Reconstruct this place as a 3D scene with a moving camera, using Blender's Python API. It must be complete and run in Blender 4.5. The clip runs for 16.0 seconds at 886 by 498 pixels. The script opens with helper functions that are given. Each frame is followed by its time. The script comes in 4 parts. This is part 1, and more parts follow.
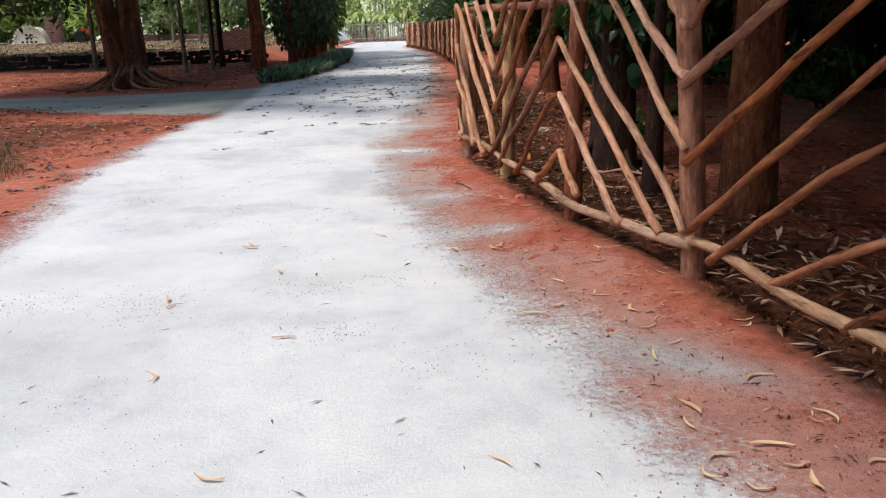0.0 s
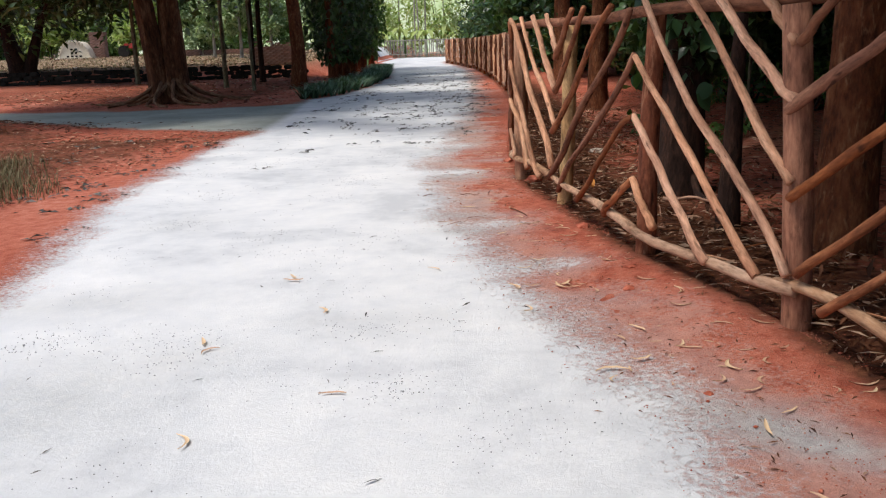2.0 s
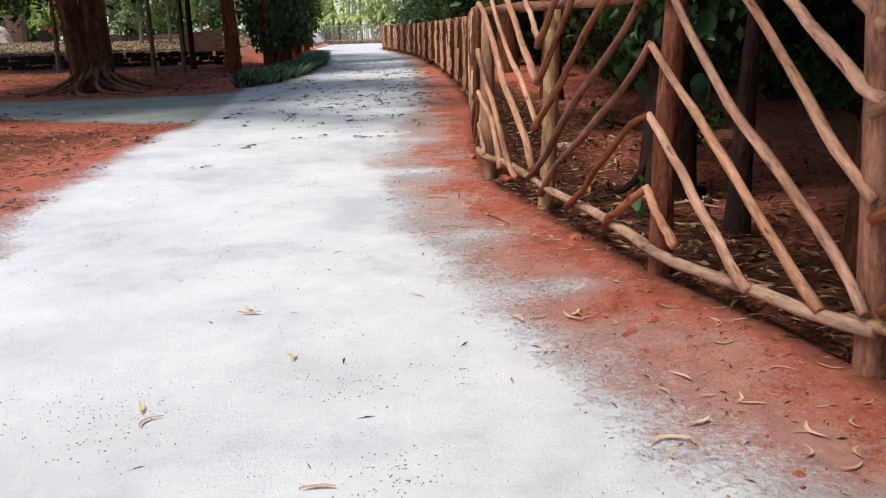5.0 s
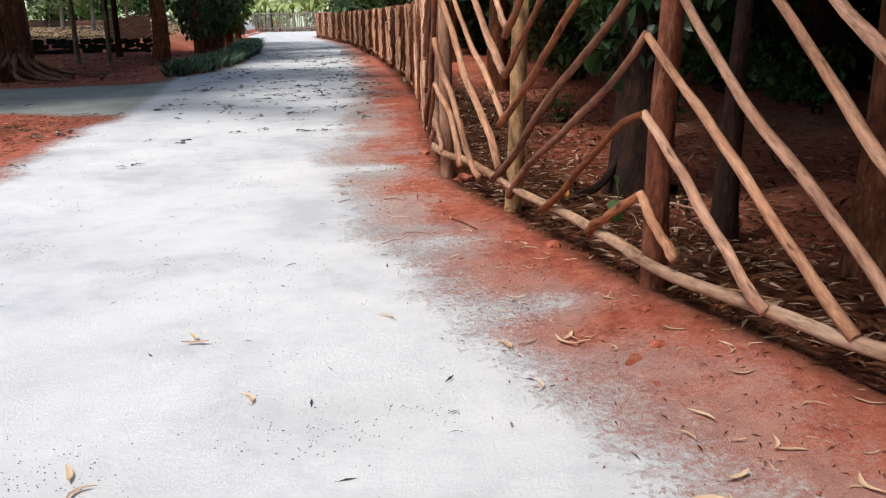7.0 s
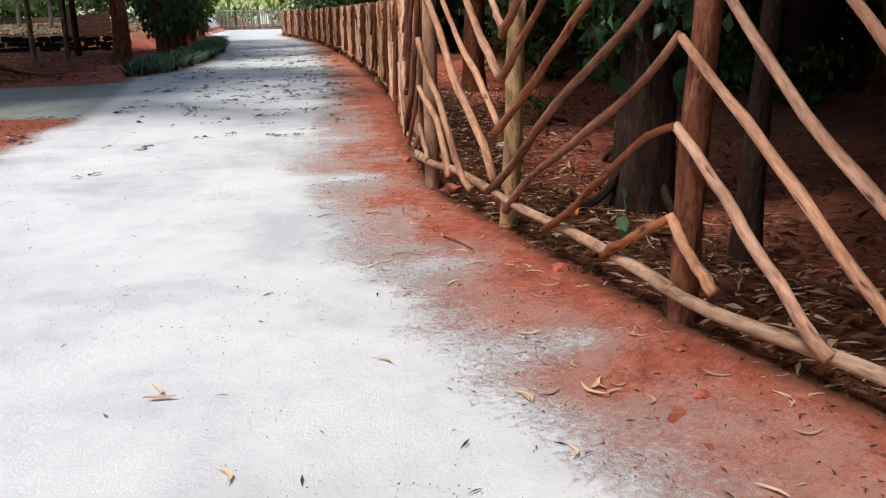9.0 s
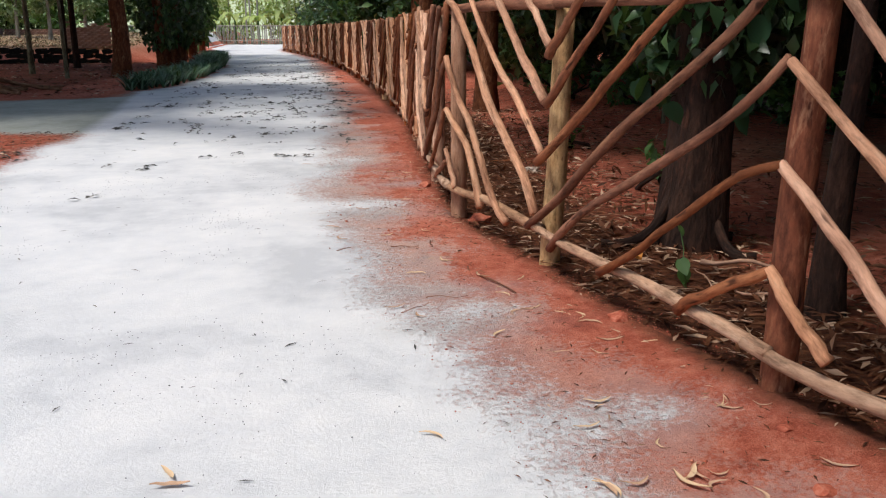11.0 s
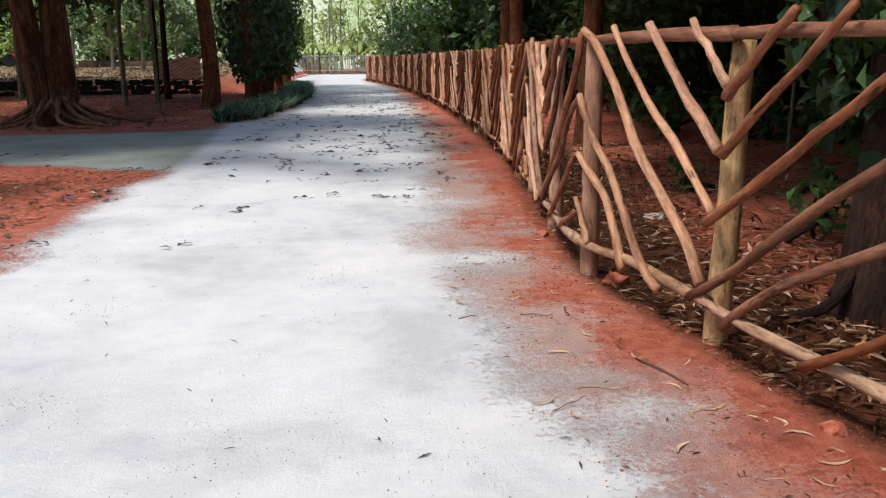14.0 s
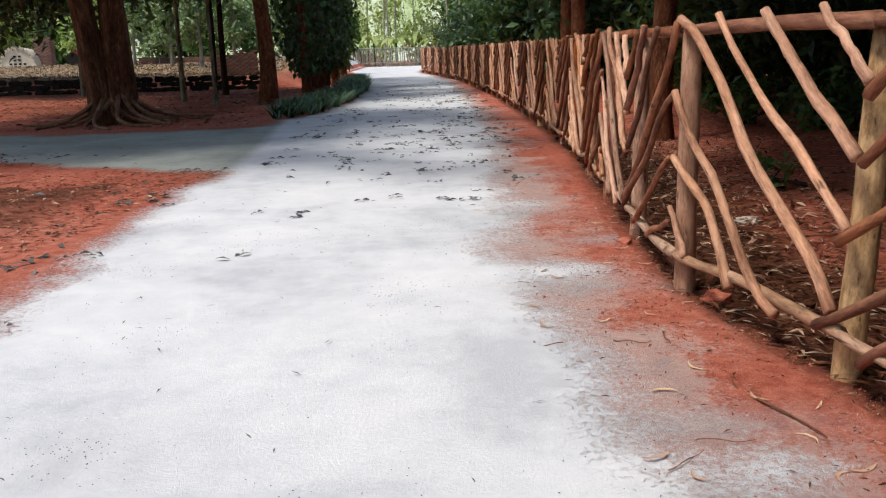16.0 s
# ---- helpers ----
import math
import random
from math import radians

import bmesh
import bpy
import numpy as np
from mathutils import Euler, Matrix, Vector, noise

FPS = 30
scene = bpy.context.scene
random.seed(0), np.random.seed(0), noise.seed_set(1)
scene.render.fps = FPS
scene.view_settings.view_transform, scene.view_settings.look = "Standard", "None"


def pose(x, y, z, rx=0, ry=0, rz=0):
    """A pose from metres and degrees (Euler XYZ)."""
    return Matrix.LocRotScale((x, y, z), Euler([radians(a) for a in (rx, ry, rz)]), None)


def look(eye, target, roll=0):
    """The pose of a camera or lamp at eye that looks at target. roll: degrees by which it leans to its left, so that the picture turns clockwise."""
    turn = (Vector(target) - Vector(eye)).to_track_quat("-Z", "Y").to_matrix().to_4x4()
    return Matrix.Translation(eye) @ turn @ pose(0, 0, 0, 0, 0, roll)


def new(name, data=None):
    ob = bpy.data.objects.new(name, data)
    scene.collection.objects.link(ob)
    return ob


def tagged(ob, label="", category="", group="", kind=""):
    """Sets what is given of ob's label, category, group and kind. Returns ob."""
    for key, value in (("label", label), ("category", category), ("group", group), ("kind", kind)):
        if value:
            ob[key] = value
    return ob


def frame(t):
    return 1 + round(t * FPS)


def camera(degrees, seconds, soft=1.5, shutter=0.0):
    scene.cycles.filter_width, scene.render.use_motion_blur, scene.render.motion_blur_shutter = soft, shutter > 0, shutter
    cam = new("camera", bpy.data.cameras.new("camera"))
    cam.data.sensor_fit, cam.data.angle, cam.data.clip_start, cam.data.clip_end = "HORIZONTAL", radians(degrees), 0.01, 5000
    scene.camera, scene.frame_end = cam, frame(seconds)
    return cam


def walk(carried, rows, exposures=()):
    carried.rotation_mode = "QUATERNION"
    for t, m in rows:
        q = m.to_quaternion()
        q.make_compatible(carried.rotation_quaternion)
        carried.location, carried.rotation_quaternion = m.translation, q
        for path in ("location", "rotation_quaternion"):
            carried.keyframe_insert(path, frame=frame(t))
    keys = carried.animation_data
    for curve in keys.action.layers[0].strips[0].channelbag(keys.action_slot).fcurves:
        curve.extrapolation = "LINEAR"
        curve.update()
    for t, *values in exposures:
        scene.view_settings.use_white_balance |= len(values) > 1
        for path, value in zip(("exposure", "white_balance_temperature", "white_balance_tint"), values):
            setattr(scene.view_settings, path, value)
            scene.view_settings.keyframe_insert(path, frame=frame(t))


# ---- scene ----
cam = camera(55.0, 16.0, 1.2)
PATH = [
    (0, (0.493, -1.162, 1.408), (0.517, 0.772, 0.899), -2.1),
    (0.5, (0.443, -1.057, 1.407), (0.454, 0.879, 0.908), -1.7),
    (1, (0.402, -0.924, 1.411), (0.397, 1.014, 0.919), -1.7),
    (1.5, (0.378, -0.791, 1.411), (0.346, 1.15, 0.929), -1.9),
    (2, (0.348, -0.646, 1.408), (0.292, 1.297, 0.936), -1.9),
    (2.5, (0.316, -0.503, 1.416), (0.252, 1.44, 0.943), -2.1),
    (3, (0.272, -0.361, 1.415), (0.225, 1.581, 0.938), -2.2),
    (3.5, (0.215, -0.212, 1.413), (0.204, 1.728, 0.929), -2.0),
    (4, (0.16, -0.074, 1.414), (0.186, 1.864, 0.922), -1.7),
    (6.5, (-0.027, 0.586, 1.401), (0.175, 2.505, 0.875), -1.5),
    (7, (-0.069, 0.724, 1.404), (0.174, 2.636, 0.871), -1.1),
    (7.5, (-0.091, 0.856, 1.402), (0.179, 2.763, 0.865), -0.9),
    (8, (-0.098, 1.009, 1.405), (0.192, 2.912, 0.864), -1.3),
    (8.5, (-0.117, 1.15, 1.406), (0.191, 3.05, 0.864), -1.3),
    (11, (-0.289, 1.864, 1.397), (0.043, 3.772, 0.896), -0.1),
    (11.5, (-0.315, 2.007, 1.405), (-0.002, 3.921, 0.916), -0.3),
    (12, (-0.327, 2.169, 1.419), (-0.046, 4.089, 0.937), -0.7),
    (12.5, (-0.365, 2.324, 1.406), (-0.112, 4.252, 0.936), -0.4),
    (13, (-0.422, 2.438, 1.409), (-0.197, 4.372, 0.951), -0.3),
    (13.5, (-0.477, 2.549, 1.427), (-0.281, 4.488, 0.979), -0.3),
    (14, (-0.511, 2.678, 1.437), (-0.351, 4.623, 0.999), -0.5),
    (14.5, (-0.525, 2.819, 1.441), (-0.402, 4.767, 1.006), -0.7),
    (15, (-0.555, 2.944, 1.458), (-0.467, 4.892, 1.015), -1.1),
    (15.5, (-0.579, 3.071, 1.461), (-0.523, 5.019, 1.013), -1.5),
    (16, (-0.611, 3.198, 1.47), (-0.58, 5.145, 1.013), -1.6),
]
walk(cam, [(t, look(eye, target, roll)) for t, eye, target, roll in PATH], [(0, 0.06, 6450, 10), (6.5, 0.1, 6450, 10), (10, 0.07, 6450, 10), (12.5, 0.0, 6450, 10), (14.5, 0.08, 6450, 10), (16, 0.05, 6450, 10)])

# ---- light ----
world = bpy.data.worlds.new("world")
scene.world = world
world.use_nodes = True
wn = world.node_tree.nodes
sky = wn.new("ShaderNodeTexSky")
sky.sky_type, sky.sun_disc = "NISHITA", False
SUN_EL, SUN_AZ = 62.0, -115.0          # degrees; azimuth from +y, clockwise from above
sky.sun_elevation, sky.sun_rotation = radians(SUN_EL), radians(SUN_AZ)
sky.dust_density, sky.ozone_density = 2.5, 0.8
world.node_tree.links.new(sky.outputs[0], wn["Background"].inputs[0])
wn["Background"].inputs[1].default_value = 0.15
sun = new("sun", bpy.data.lights.new("sun", "SUN"))
sun.data.energy, sun.data.angle, sun.data.color = 2.6, radians(12), (1.0, 0.96, 0.9)
sd = Vector((math.sin(radians(SUN_AZ)) * math.cos(radians(SUN_EL)), math.cos(radians(SUN_AZ)) * math.cos(radians(SUN_EL)), math.sin(radians(SUN_EL))))
sun.matrix_world = look(sd * 50, (0, 0, 0))

# ---- materials ----
def shader(name, rough=0.85):
    m = bpy.data.materials.new(name)
    m.use_nodes = True
    b = m.node_tree.nodes["Principled BSDF"]
    b.inputs["Roughness"].default_value = rough
    b.inputs["Specular IOR Level"].default_value = 0.25
    return m, m.node_tree.nodes, m.node_tree.links, b


def noise_of(n, l, vec, scale, detail=5.0, rough=0.6, dist=0.0):
    t = n.new("ShaderNodeTexNoise")
    t.inputs["Scale"].default_value, t.inputs["Detail"].default_value = scale, detail
    t.inputs["Roughness"].default_value, t.inputs["Distortion"].default_value = rough, dist
    l.new(vec, t.inputs["Vector"])
    return t.outputs["Fac"]


def ramp_of(n, l, fac, stops):
    r = n.new("ShaderNodeValToRGB")
    while len(r.color_ramp.elements) < len(stops):
        r.color_ramp.elements.new(0.5)
    for e, (p, c) in zip(r.color_ramp.elements, stops):
        e.position, e.color = p, (*c, 1)
    l.new(fac, r.inputs[0])
    return r.outputs[0]


def mix_of(n, l, fac, a, b, kind="MIX"):
    x = n.new("ShaderNodeMix")
    x.data_type, x.blend_type = "RGBA", kind
    if isinstance(fac, float):
        x.inputs[0].default_value = fac
    else:
        l.new(fac, x.inputs[0])
    for s, v in ((x.inputs[6], a), (x.inputs[7], b)):
        if isinstance(v, tuple):
            s.default_value = (*v, 1)
        else:
            l.new(v, s)
    return x.outputs[2]


def math_of(n, l, op, a, b=0.0, clamp=False):
    x = n.new("ShaderNodeMath")
    x.operation, x.use_clamp = op, clamp
    for s, v in zip(x.inputs, (a, b)):
        if isinstance(v, (int, float)):
            s.default_value = v
        else:
            l.new(v, s)
    return x.outputs[0]


def bump_of(n, l, b, height, dist, strength=0.6):
    x = n.new("ShaderNodeBump")
    x.inputs["Strength"].default_value, x.inputs["Distance"].default_value = strength, dist
    l.new(height, x.inputs["Height"])
    l.new(x.outputs[0], b.inputs["Normal"])


def coords(n):
    return n.new("ShaderNodeTexCoord").outputs["Object"]


def two_scale(name, dark, mid, light, coarse, fine, rough=0.85, bump=0.01, stretch=(1, 1, 1), vary=0.0, knots=0.0, mottle=None):
    """A surface with stains at a coarse scale and grain at a fine one."""
    m, n, l, b = shader(name, rough)
    mp = n.new("ShaderNodeMapping")
    mp.inputs["Scale"].default_value = stretch
    if knots:
        at = n.new("ShaderNodeAttribute")
        at.attribute_name = "grain"
        l.new(at.outputs["Vector"], mp.inputs[0])
    else:
        l.new(coords(n), mp.inputs[0])
    a = noise_of(n, l, mp.outputs[0], coarse)
    f = noise_of(n, l, mp.outputs[0], fine, 6)
    s = math_of(n, l, "ADD", math_of(n, l, "MULTIPLY", a, 0.6), math_of(n, l, "MULTIPLY", f, 0.4))
    col = ramp_of(n, l, s, [(0.32, dark), (0.5, mid), (0.68, light)])
    if knots:
        kn = math_of(n, l, "MULTIPLY", math_of(n, l, "SUBTRACT", noise_of(n, l, mp.outputs[0], 26, 2, 0.5, 0.3), 0.66), 14.0, True)
        col = mix_of(n, l, math_of(n, l, "MULTIPLY", kn, knots), col, tuple(c * 0.35 for c in dark))
        streak = n.new("ShaderNodeTexNoise")
        streak.inputs["Scale"].default_value, streak.inputs["Detail"].default_value, streak.inputs["Roughness"].default_value = 28, 8, 0.75
        l.new(mp.outputs[0], streak.inputs["Vector"])
        col = mix_of(n, l, 0.75, col, ramp_of(n, l, streak.outputs["Fac"], [(0.35, (0.35, 0.33, 0.31)), (0.5, (0.95, 0.95, 0.95)), (0.68, (1.25, 1.22, 1.18))]), "MULTIPLY")
    if mottle:
        flake = math_of(n, l, "ADD", math_of(n, l, "MULTIPLY", noise_of(n, l, mp.outputs[0], 13, 6, 0.65, 0.6), 0.7), math_of(n, l, "MULTIPLY", f, 0.3))
        col = mix_of(n, l, math_of(n, l, "MULTIPLY", math_of(n, l, "SUBTRACT", flake, 0.54), 9.0, True), col, mottle)
        s = math_of(n, l, "ADD", s, flake)
    if vary:
        o = n.new("ShaderNodeObjectInfo").outputs["Random"]
        h = n.new("ShaderNodeHueSaturation")
        l.new(col, h.inputs["Color"])
        l.new(math_of(n, l, "ADD", math_of(n, l, "MULTIPLY", o, vary * 2), 1 - vary), h.inputs["Value"])
        l.new(math_of(n, l, "ADD", math_of(n, l, "MULTIPLY", math_of(n, l, "FRACT", math_of(n, l, "MULTIPLY", o, 7.3)), 0.2), 0.85), h.inputs["Saturation"])
        col = h.outputs[0]
    l.new(col, b.inputs["Base Color"])
    bump_of(n, l, b, s, bump)
    return m


def leafy(name, dark, mid, light, rough=0.45, through_light=0.3, spec=0.4, green=0.5, middle=0.55):
    """Leaves that differ from one to the next and let some light through."""
    m, n, l, b = shader(name, rough)
    b.inputs["Specular IOR Level"].default_value = spec
    g = n.new("ShaderNodeNewGeometry").outputs["Random Per Island"]
    col = ramp_of(n, l, g, [(0.0, dark), (middle, mid), (1.0, light)])
    l.new(col, b.inputs["Base Color"])
    t = n.new("ShaderNodeBsdfTranslucent")
    l.new(mix_of(n, l, green, col, (0.25, 0.4, 0.05)), t.inputs[0])
    x = n.new("ShaderNodeMixShader")
    x.inputs[0].default_value = through_light
    l.new(b.outputs[0], x.inputs[1])
    l.new(t.outputs[0], x.inputs[2])
    l.new(x.outputs[0], n["Material Output"].inputs[0])
    return m


def soil_colour(n, l, vec):
    a = noise_of(n, l, vec, 0.35, 4)
    f = noise_of(n, l, vec, 9.0, 8, 0.7)
    g = noise_of(n, l, vec, 120.0, 6, 0.85)
    s = math_of(n, l, "ADD", math_of(n, l, "MULTIPLY", a, 0.26), math_of(n, l, "ADD", math_of(n, l, "MULTIPLY", f, 0.34), math_of(n, l, "MULTIPLY", g, 0.4)))
    return ramp_of(n, l, s, [(0.36, (0.12, 0.024, 0.011)), (0.46, (0.4, 0.092, 0.049)), (0.54, (0.575, 0.185, 0.113)), (0.67, (0.71, 0.38, 0.285))]), s


def humus_shade_over(n, l, v, red):
    """Soil darkened where rotted leaves lie and where tree shade is put into its colour."""
    at = n.new("ShaderNodeAttribute")
    at.attribute_name = "humus"
    patch = math_of(n, l, "ADD", math_of(n, l, "MULTIPLY", noise_of(n, l, v, 1.6, 6, 0.65), 0.6), math_of(n, l, "MULTIPLY", noise_of(n, l, v, 11, 6, 0.7), 0.4))
    hum = math_of(n, l, "MULTIPLY", math_of(n, l, "SUBTRACT", math_of(n, l, "ADD", at.outputs["Fac"], patch), 0.78), 2.4, True)
    brown = ramp_of(n, l, noise_of(n, l, v, 14, 6, 0.7), [(0.3, (0.045, 0.014, 0.007)), (0.55, (0.15, 0.048, 0.02)), (0.75, (0.28, 0.11, 0.05))])
    return mix_of(n, l, hum, red, brown)


def soil_material():
    m, n, l, b = shader("red_soil", 0.95)
    v = coords(n)
    red, s = soil_colour(n, l, v)
    col = humus_shade_over(n, l, v, red)
    gr = n.new("ShaderNodeAttribute")
    gr.attribute_name = "grass"
    green = ramp_of(n, l, noise_of(n, l, v, 5, 6, 0.7), [(0.3, (0.07, 0.075, 0.035)), (0.5, (0.23, 0.21, 0.12)), (0.7, (0.46, 0.39, 0.27))])
    col = mix_of(n, l, gr.outputs["Fac"], col, green)
    l.new(col, b.inputs["Base Color"])
    bump_of(n, l, b, s, 0.04, 0.9)
    return m


def road_material(name, low, middle, high, lane_low, lane_high):
    m, n, l, b = shader(name, 0.9)
    v = coords(n)
    red, s = soil_colour(n, l, v)
    broad = noise_of(n, l, v, 0.8, 5, 0.55, 0.4)
    mid = noise_of(n, l, v, 5.0, 6, 0.65)
    fine = noise_of(n, l, v, 60.0, 6, 0.75)
    base = ramp_of(n, l, math_of(n, l, "ADD", math_of(n, l, "MULTIPLY", broad, 0.7), math_of(n, l, "MULTIPLY", mid, 0.3)),
                   [(0.36, low), (0.49, middle), (0.63, high)])
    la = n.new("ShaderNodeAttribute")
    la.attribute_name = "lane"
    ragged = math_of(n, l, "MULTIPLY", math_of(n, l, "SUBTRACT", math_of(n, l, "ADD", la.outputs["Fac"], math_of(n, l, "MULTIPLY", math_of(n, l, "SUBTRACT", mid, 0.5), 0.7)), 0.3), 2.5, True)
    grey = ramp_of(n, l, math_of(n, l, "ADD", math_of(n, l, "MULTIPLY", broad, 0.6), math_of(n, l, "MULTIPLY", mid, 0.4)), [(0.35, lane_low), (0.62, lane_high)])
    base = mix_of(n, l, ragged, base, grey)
    spots = math_of(n, l, "MULTIPLY", math_of(n, l, "SUBTRACT", fine, 0.66), 9.0, True)
    where = math_of(n, l, "MULTIPLY", math_of(n, l, "SUBTRACT", noise_of(n, l, v, 1.7, 3), 0.5), 6.0, True)
    base = mix_of(n, l, math_of(n, l, "MULTIPLY", spots, where), base, (0.22, 0.23, 0.26))
    e = n.new("ShaderNodeAttribute")
    e.attribute_name = "inward"
    wob = math_of(n, l, "MULTIPLY", math_of(n, l, "SUBTRACT", noise_of(n, l, v, 0.9, 3, 0.5), 0.5), 0.9)
    wob2 = math_of(n, l, "MULTIPLY", math_of(n, l, "SUBTRACT", noise_of(n, l, v, 6, 8, 0.72), 0.5), 0.5)
    wob3 = math_of(n, l, "MULTIPLY", math_of(n, l, "SUBTRACT", noise_of(n, l, v, 34, 5, 0.75), 0.5), 1.1)
    d = math_of(n, l, "ADD", math_of(n, l, "ADD", math_of(n, l, "ADD", e.outputs["Fac"], wob), wob2), wob3)
    fac = n.new("ShaderNodeMapRange")
    fac.interpolation_type = "SMOOTHSTEP"
    fac.inputs[1].default_value, fac.inputs[2].default_value = -0.36, 0.08
    l.new(d, fac.inputs[0])
    dust = n.new("ShaderNodeMapRange")
    dust.interpolation_type = "SMOOTHSTEP"
    dust.inputs[1].default_value, dust.inputs[2].default_value = 0.45, 0.6
    gritty = math_of(n, l, "MULTIPLY", math_of(n, l, "SUBTRACT", noise_of(n, l, v, 45, 4, 0.7), 0.5), 0.6)
    near = math_of(n, l, "MULTIPLY", math_of(n, l, "ADD", e.outputs["Fac"], 0.62), 0.34)
    l.new(math_of(n, l, "ADD", math_of(n, l, "ADD", noise_of(n, l, v, 1.15, 6, 0.6), gritty), near), dust.inputs[0])
    dy = n.new("ShaderNodeAttribute")
    dy.attribute_name = "dusty"
    amount = math_of(n, l, "MULTIPLY", math_of(n, l, "MULTIPLY", dust.outputs[0], dy.outputs["Fac"]), 0.8)
    pale = ramp_of(n, l, noise_of(n, l, v, 3.0, 5, 0.6), [(0.35, (0.46, 0.43, 0.4)), (0.5, (0.58, 0.47, 0.41)), (0.65, (0.6, 0.4, 0.32))])
    red = humus_shade_over(n, l, v, mix_of(n, l, amount, red, pale))
    sn = n.new("ShaderNodeAttribute")
    sn.attribute_name = "stain"
    patchy = math_of(n, l, "ADD", math_of(n, l, "MULTIPLY", noise_of(n, l, v, 4.0, 6, 0.7), 1.5), 0.2)
    wash = math_of(n, l, "MULTIPLY", sn.outputs["Fac"], patchy, True)
    grime = ramp_of(n, l, noise_of(n, l, v, 16, 6, 0.7), [(0.3, (0.36, 0.37, 0.37)), (0.55, (0.5, 0.505, 0.49)), (0.75, (0.6, 0.57, 0.53))])
    l.new(mix_of(n, l, wash, mix_of(n, l, fac.outputs[0], red, base), grime), b.inputs["Base Color"])
    bump_of(n, l, b, math_of(n, l, "ADD", math_of(n, l, "ADD", mid, fine), math_of(n, l, "MULTIPLY", math_of(n, l, "SUBTRACT", 1.0, fac.outputs[0]), math_of(n, l, "MULTIPLY", s, 5.0))), 0.008, 0.7)
    return m


SOIL = soil_material()
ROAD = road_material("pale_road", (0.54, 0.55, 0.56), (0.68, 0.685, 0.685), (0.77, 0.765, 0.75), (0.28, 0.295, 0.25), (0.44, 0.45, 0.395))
PEELED = two_scale("peeled_wood", (0.22, 0.088, 0.042), (0.51, 0.258, 0.145), (0.7, 0.43, 0.275), 9, 60, 0.8, 0.008, (1, 1, 0.22), vary=0.28, knots=0.85)
BROWNWOOD = two_scale("brown_barked_wood", (0.075, 0.022, 0.009), (0.235, 0.08, 0.032), (0.42, 0.172, 0.075), 9, 55, 0.8, 0.009, (1, 1, 0.22), vary=0.28, knots=0.8)
YELLOWWOOD = two_scale("yellow_peeled_wood", (0.28, 0.14, 0.055), (0.52, 0.32, 0.15), (0.68, 0.48, 0.26), 7, 50, 0.75, 0.012, (1, 1, 0.35), knots=0.8)
WEATHERED = two_scale("weathered_pale_wood", (0.2, 0.1, 0.055), (0.44, 0.255, 0.15), (0.62, 0.42, 0.28), 8, 55, 0.85, 0.008, (1, 1, 0.22), vary=0.15, knots=0.8)
POSTWOOD = two_scale("red_brown_post_wood", (0.085, 0.018, 0.005), (0.29, 0.072, 0.02), (0.5, 0.18, 0.065), 6, 50, 0.8, 0.014, (1, 1, 0.3), vary=0.25, knots=0.8, mottle=(0.5, 0.22, 0.1))
BARK = two_scale("dark_bark", (0.012, 0.006, 0.005), (0.036, 0.018, 0.012), (0.085, 0.042, 0.027), 9, 40, 0.95, 0.06, (1, 1, 0.3), knots=0.5, mottle=(0.08, 0.032, 0.019))
REDBARK = two_scale("reddish_bark", (0.038, 0.011, 0.004), (0.135, 0.043, 0.016), (0.25, 0.1, 0.042), 8, 36, 0.95, 0.06, (1, 1, 0.35), knots=0.5, mottle=(0.26, 0.13, 0.065))
ROOTBARK = two_scale("pale_brown_root_bark", (0.08, 0.035, 0.018), (0.25, 0.125, 0.068), (0.42, 0.26, 0.155), 8, 36, 0.95, 0.03, (1, 1, 0.3), knots=0.6)
FIGBARK = two_scale("fluted_fig_bark", (0.035, 0.012, 0.005), (0.12, 0.046, 0.02), (0.3, 0.15, 0.075), 6, 30, 0.95, 0.05, (1, 1, 0.25), knots=0.7)
YOUNGBARK = two_scale("grey_green_bark", (0.07, 0.062, 0.034), (0.17, 0.15, 0.09), (0.3, 0.28, 0.18), 8, 36, 0.95, 0.02, (1, 1, 0.3), knots=0.6)
PALEBARK = two_scale("pale_bark", (0.16, 0.15, 0.12), (0.32, 0.3, 0.25), (0.5, 0.48, 0.42), 3, 18, 0.9, 0.01, (1, 1, 0.4))
BRICK = two_scale("weathered_brick", (0.13, 0.06, 0.045), (0.26, 0.14, 0.105), (0.4, 0.27, 0.21), 1.5, 14, 0.95, 0.01, vary=0.25)
CREAM = two_scale("cream_lime_plaster", (0.5, 0.44, 0.34), (0.66, 0.6, 0.48), (0.76, 0.72, 0.6), 2, 18, 0.9, 0.006)
STONE = two_scale("red_laterite", (0.18, 0.035, 0.02), (0.42, 0.11, 0.062), (0.58, 0.26, 0.17), 12, 60, 0.95, 0.01)
DARK = two_scale("soot_dark", (0.01, 0.01, 0.01), (0.02, 0.018, 0.016), (0.035, 0.03, 0.028), 4, 30, 0.95)
REDPAINT = two_scale("faded_red_paint", (0.3, 0.03, 0.025), (0.45, 0.05, 0.04), (0.55, 0.1, 0.08), 4, 30, 0.5)
WHITECLOTH = two_scale("crumpled_white_plastic", (0.5, 0.47, 0.44), (0.7, 0.67, 0.64), (0.82, 0.8, 0.78), 8, 40, 0.4)
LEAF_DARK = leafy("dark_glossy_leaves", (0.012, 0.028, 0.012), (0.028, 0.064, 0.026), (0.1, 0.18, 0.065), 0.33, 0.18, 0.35)
